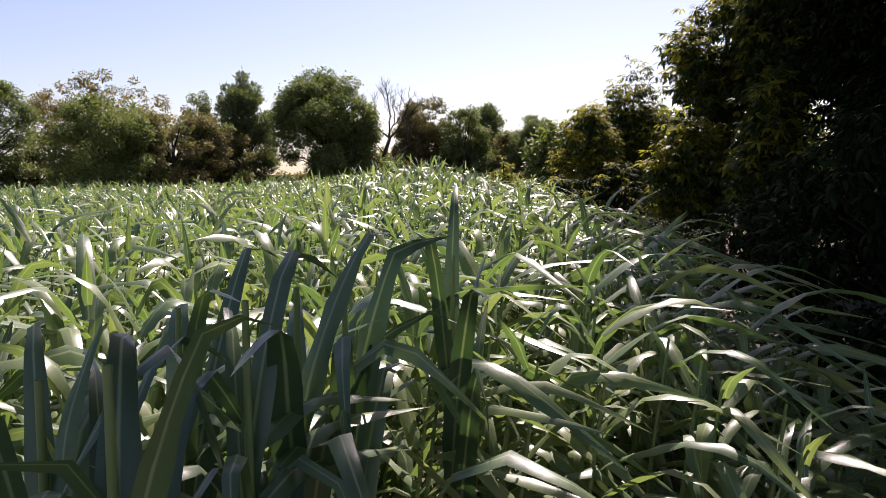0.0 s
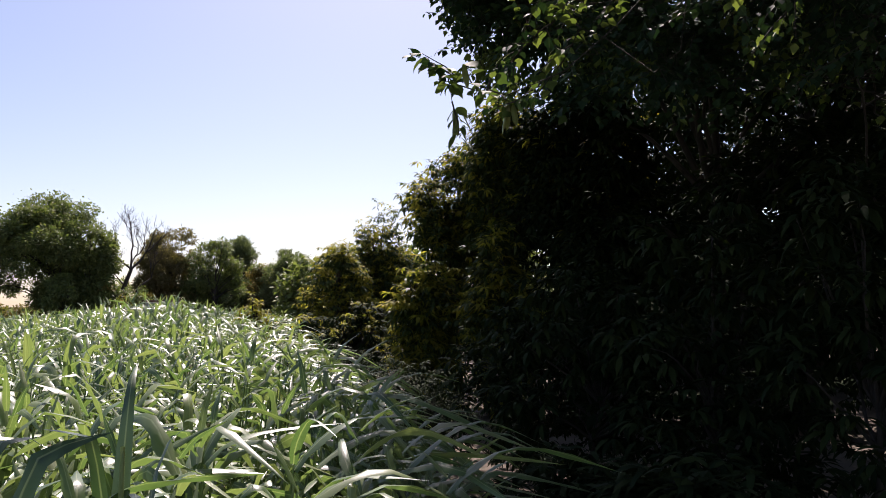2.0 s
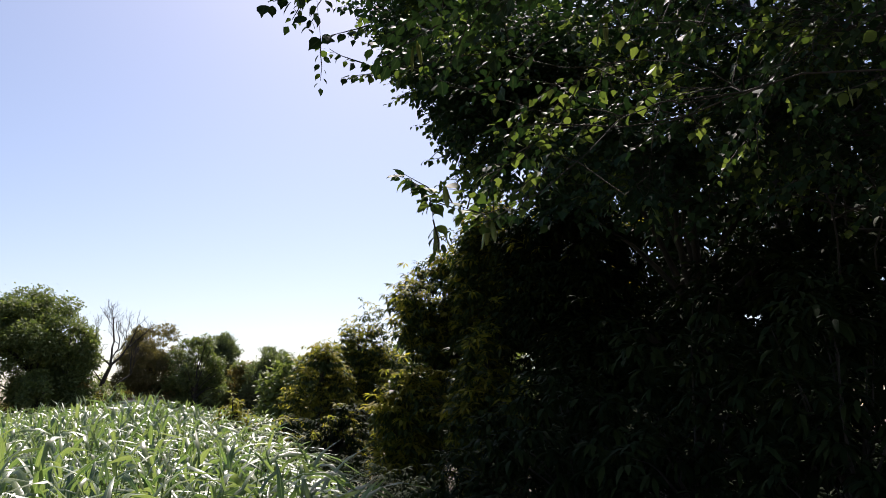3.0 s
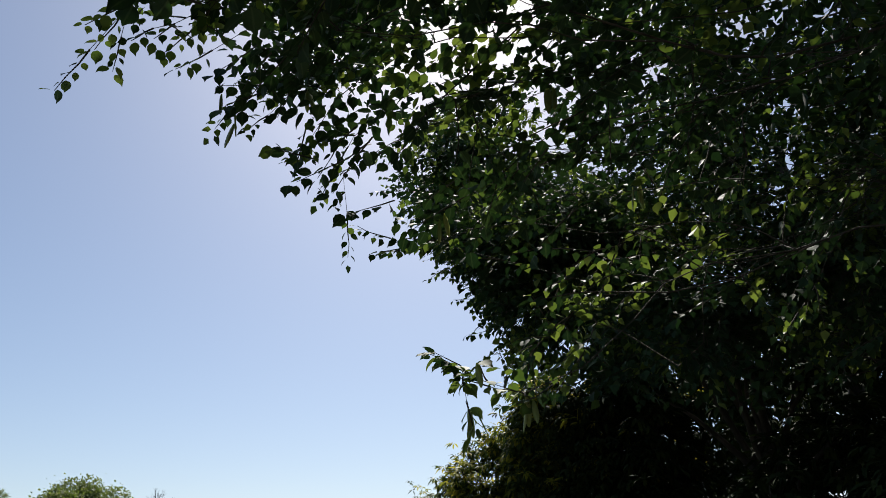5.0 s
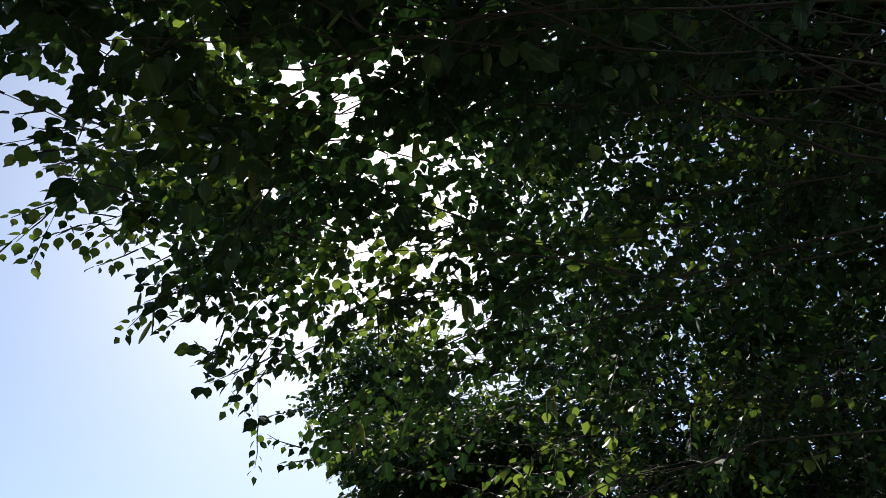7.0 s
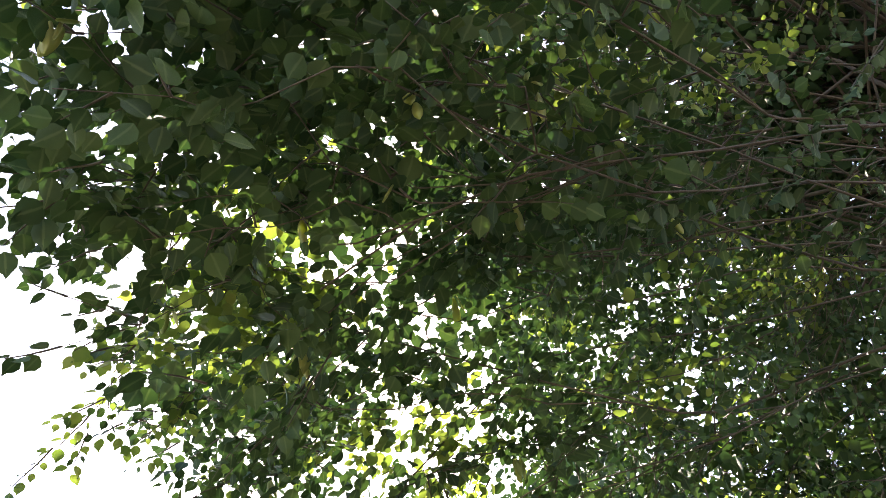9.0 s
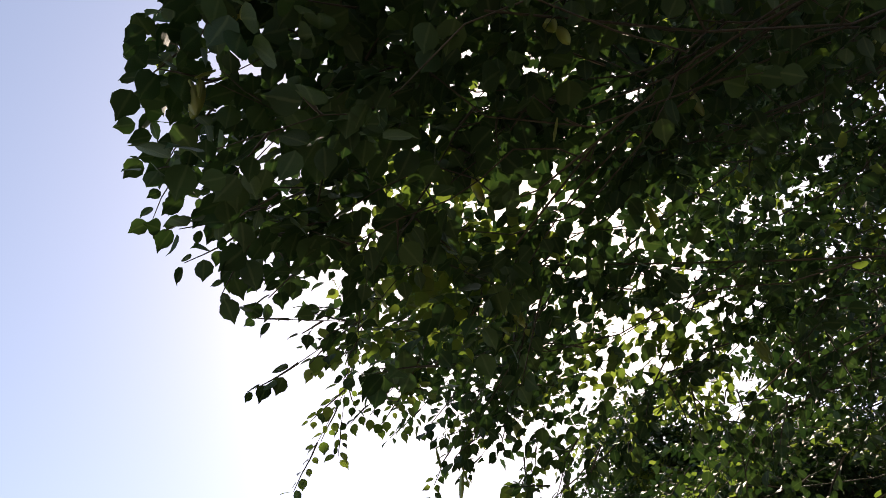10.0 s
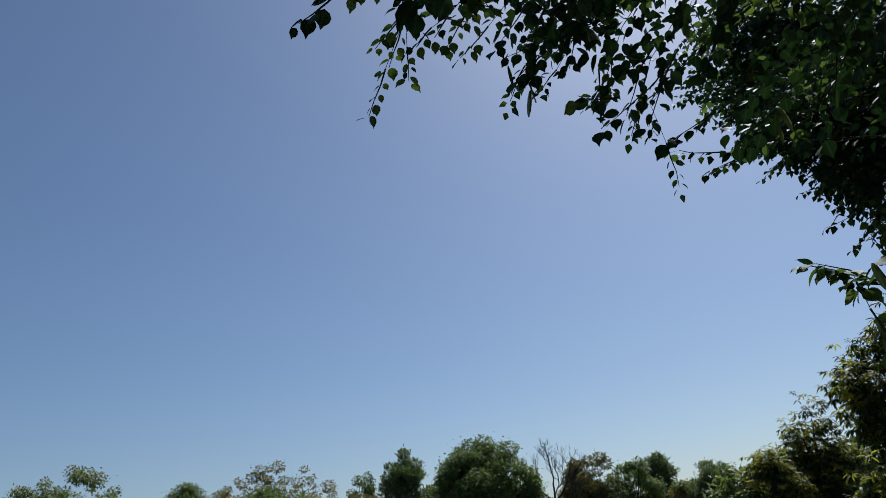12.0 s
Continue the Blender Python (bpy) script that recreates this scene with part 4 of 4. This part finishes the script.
# ---- wall and shed beyond the field ----
def slab(size, bevel=0.03):
    bm = bmesh.new()
    bmesh.ops.create_cube(bm, size=1)
    bmesh.ops.scale(bm, vec=size, verts=bm.verts)
    bmesh.ops.translate(bm, vec=(0, 0, size[2] / 2), verts=bm.verts)
    bmesh.ops.bevel(bm, geom=bm.edges, offset=bevel, segments=2, affect="EDGES")
    return bm


def from_bm(name, bm, material, parent=None, place=(0, 0, 0), turn=0.0, label=""):
    me = bpy.data.meshes.new(name)
    bm.to_mesh(me)
    bm.free()
    me.materials.append(material)
    ob = new(name, me)
    ob.parent = parent
    ob.location = place
    ob.rotation_euler = (0, 0, radians(turn))
    return tagged(ob, label)


a, b = spot(31, 70), spot(11, 66)
mid = (a + b) / 2
w = from_bm("boundary_wall", slab(((b - a).length, 0.35, 2.35), 0.06), MUD_WALL, None, (mid.x, mid.y, -0.1), math.degrees(math.atan2(b.y - a.y, b.x - a.x)))
tagged(w, "low brown mud wall beyond the field", "wall", kind="structure")


def shed(bearing, far, size, z_eave):
    """A small limewashed field hut: plinth, four walls in one shell with a doorway, flat roof slab with eaves."""
    t = thing("field_shed", "small white limewashed shed beyond the crop", "shed", spot(bearing, far))
    t.rotation_euler = (0, 0, radians(bearing + 8))
    w, d = size
    for x, y, a, b in ((0, d / 2, w, 0.2), (-w / 2 + 0.1, 0, 0.2, d - 0.2), (w / 2 - 0.1, 0, 0.2, d - 0.2), (-w / 3 - 0.02, -d / 2, w / 3, 0.2), (w / 3 + 0.02, -d / 2, w / 3, 0.2)):
        from_bm("wall", slab((a, b, z_eave + 0.1), 0.02), LIMEWASH, t, (x, y, -0.1))
    from_bm("lintel", slab((w / 3 + 0.2, 0.19, z_eave - 1.9), 0.01), LIMEWASH, t, (0, -d / 2, 1.9))
    from_bm("roof", slab((w + 0.4, d + 0.5, 0.12), 0.03), MUD_WALL, t, (0, 0, z_eave), label="flat mud roof slab")
    from_bm("door", slab((w / 3 + 0.02, 0.05, 1.88), 0.01), MUD_WALL, t, (0, -d / 2 + 0.04, 0.0), label="weathered brown door")


shed(1.9, 50, (1.9, 1.8), 2.35)
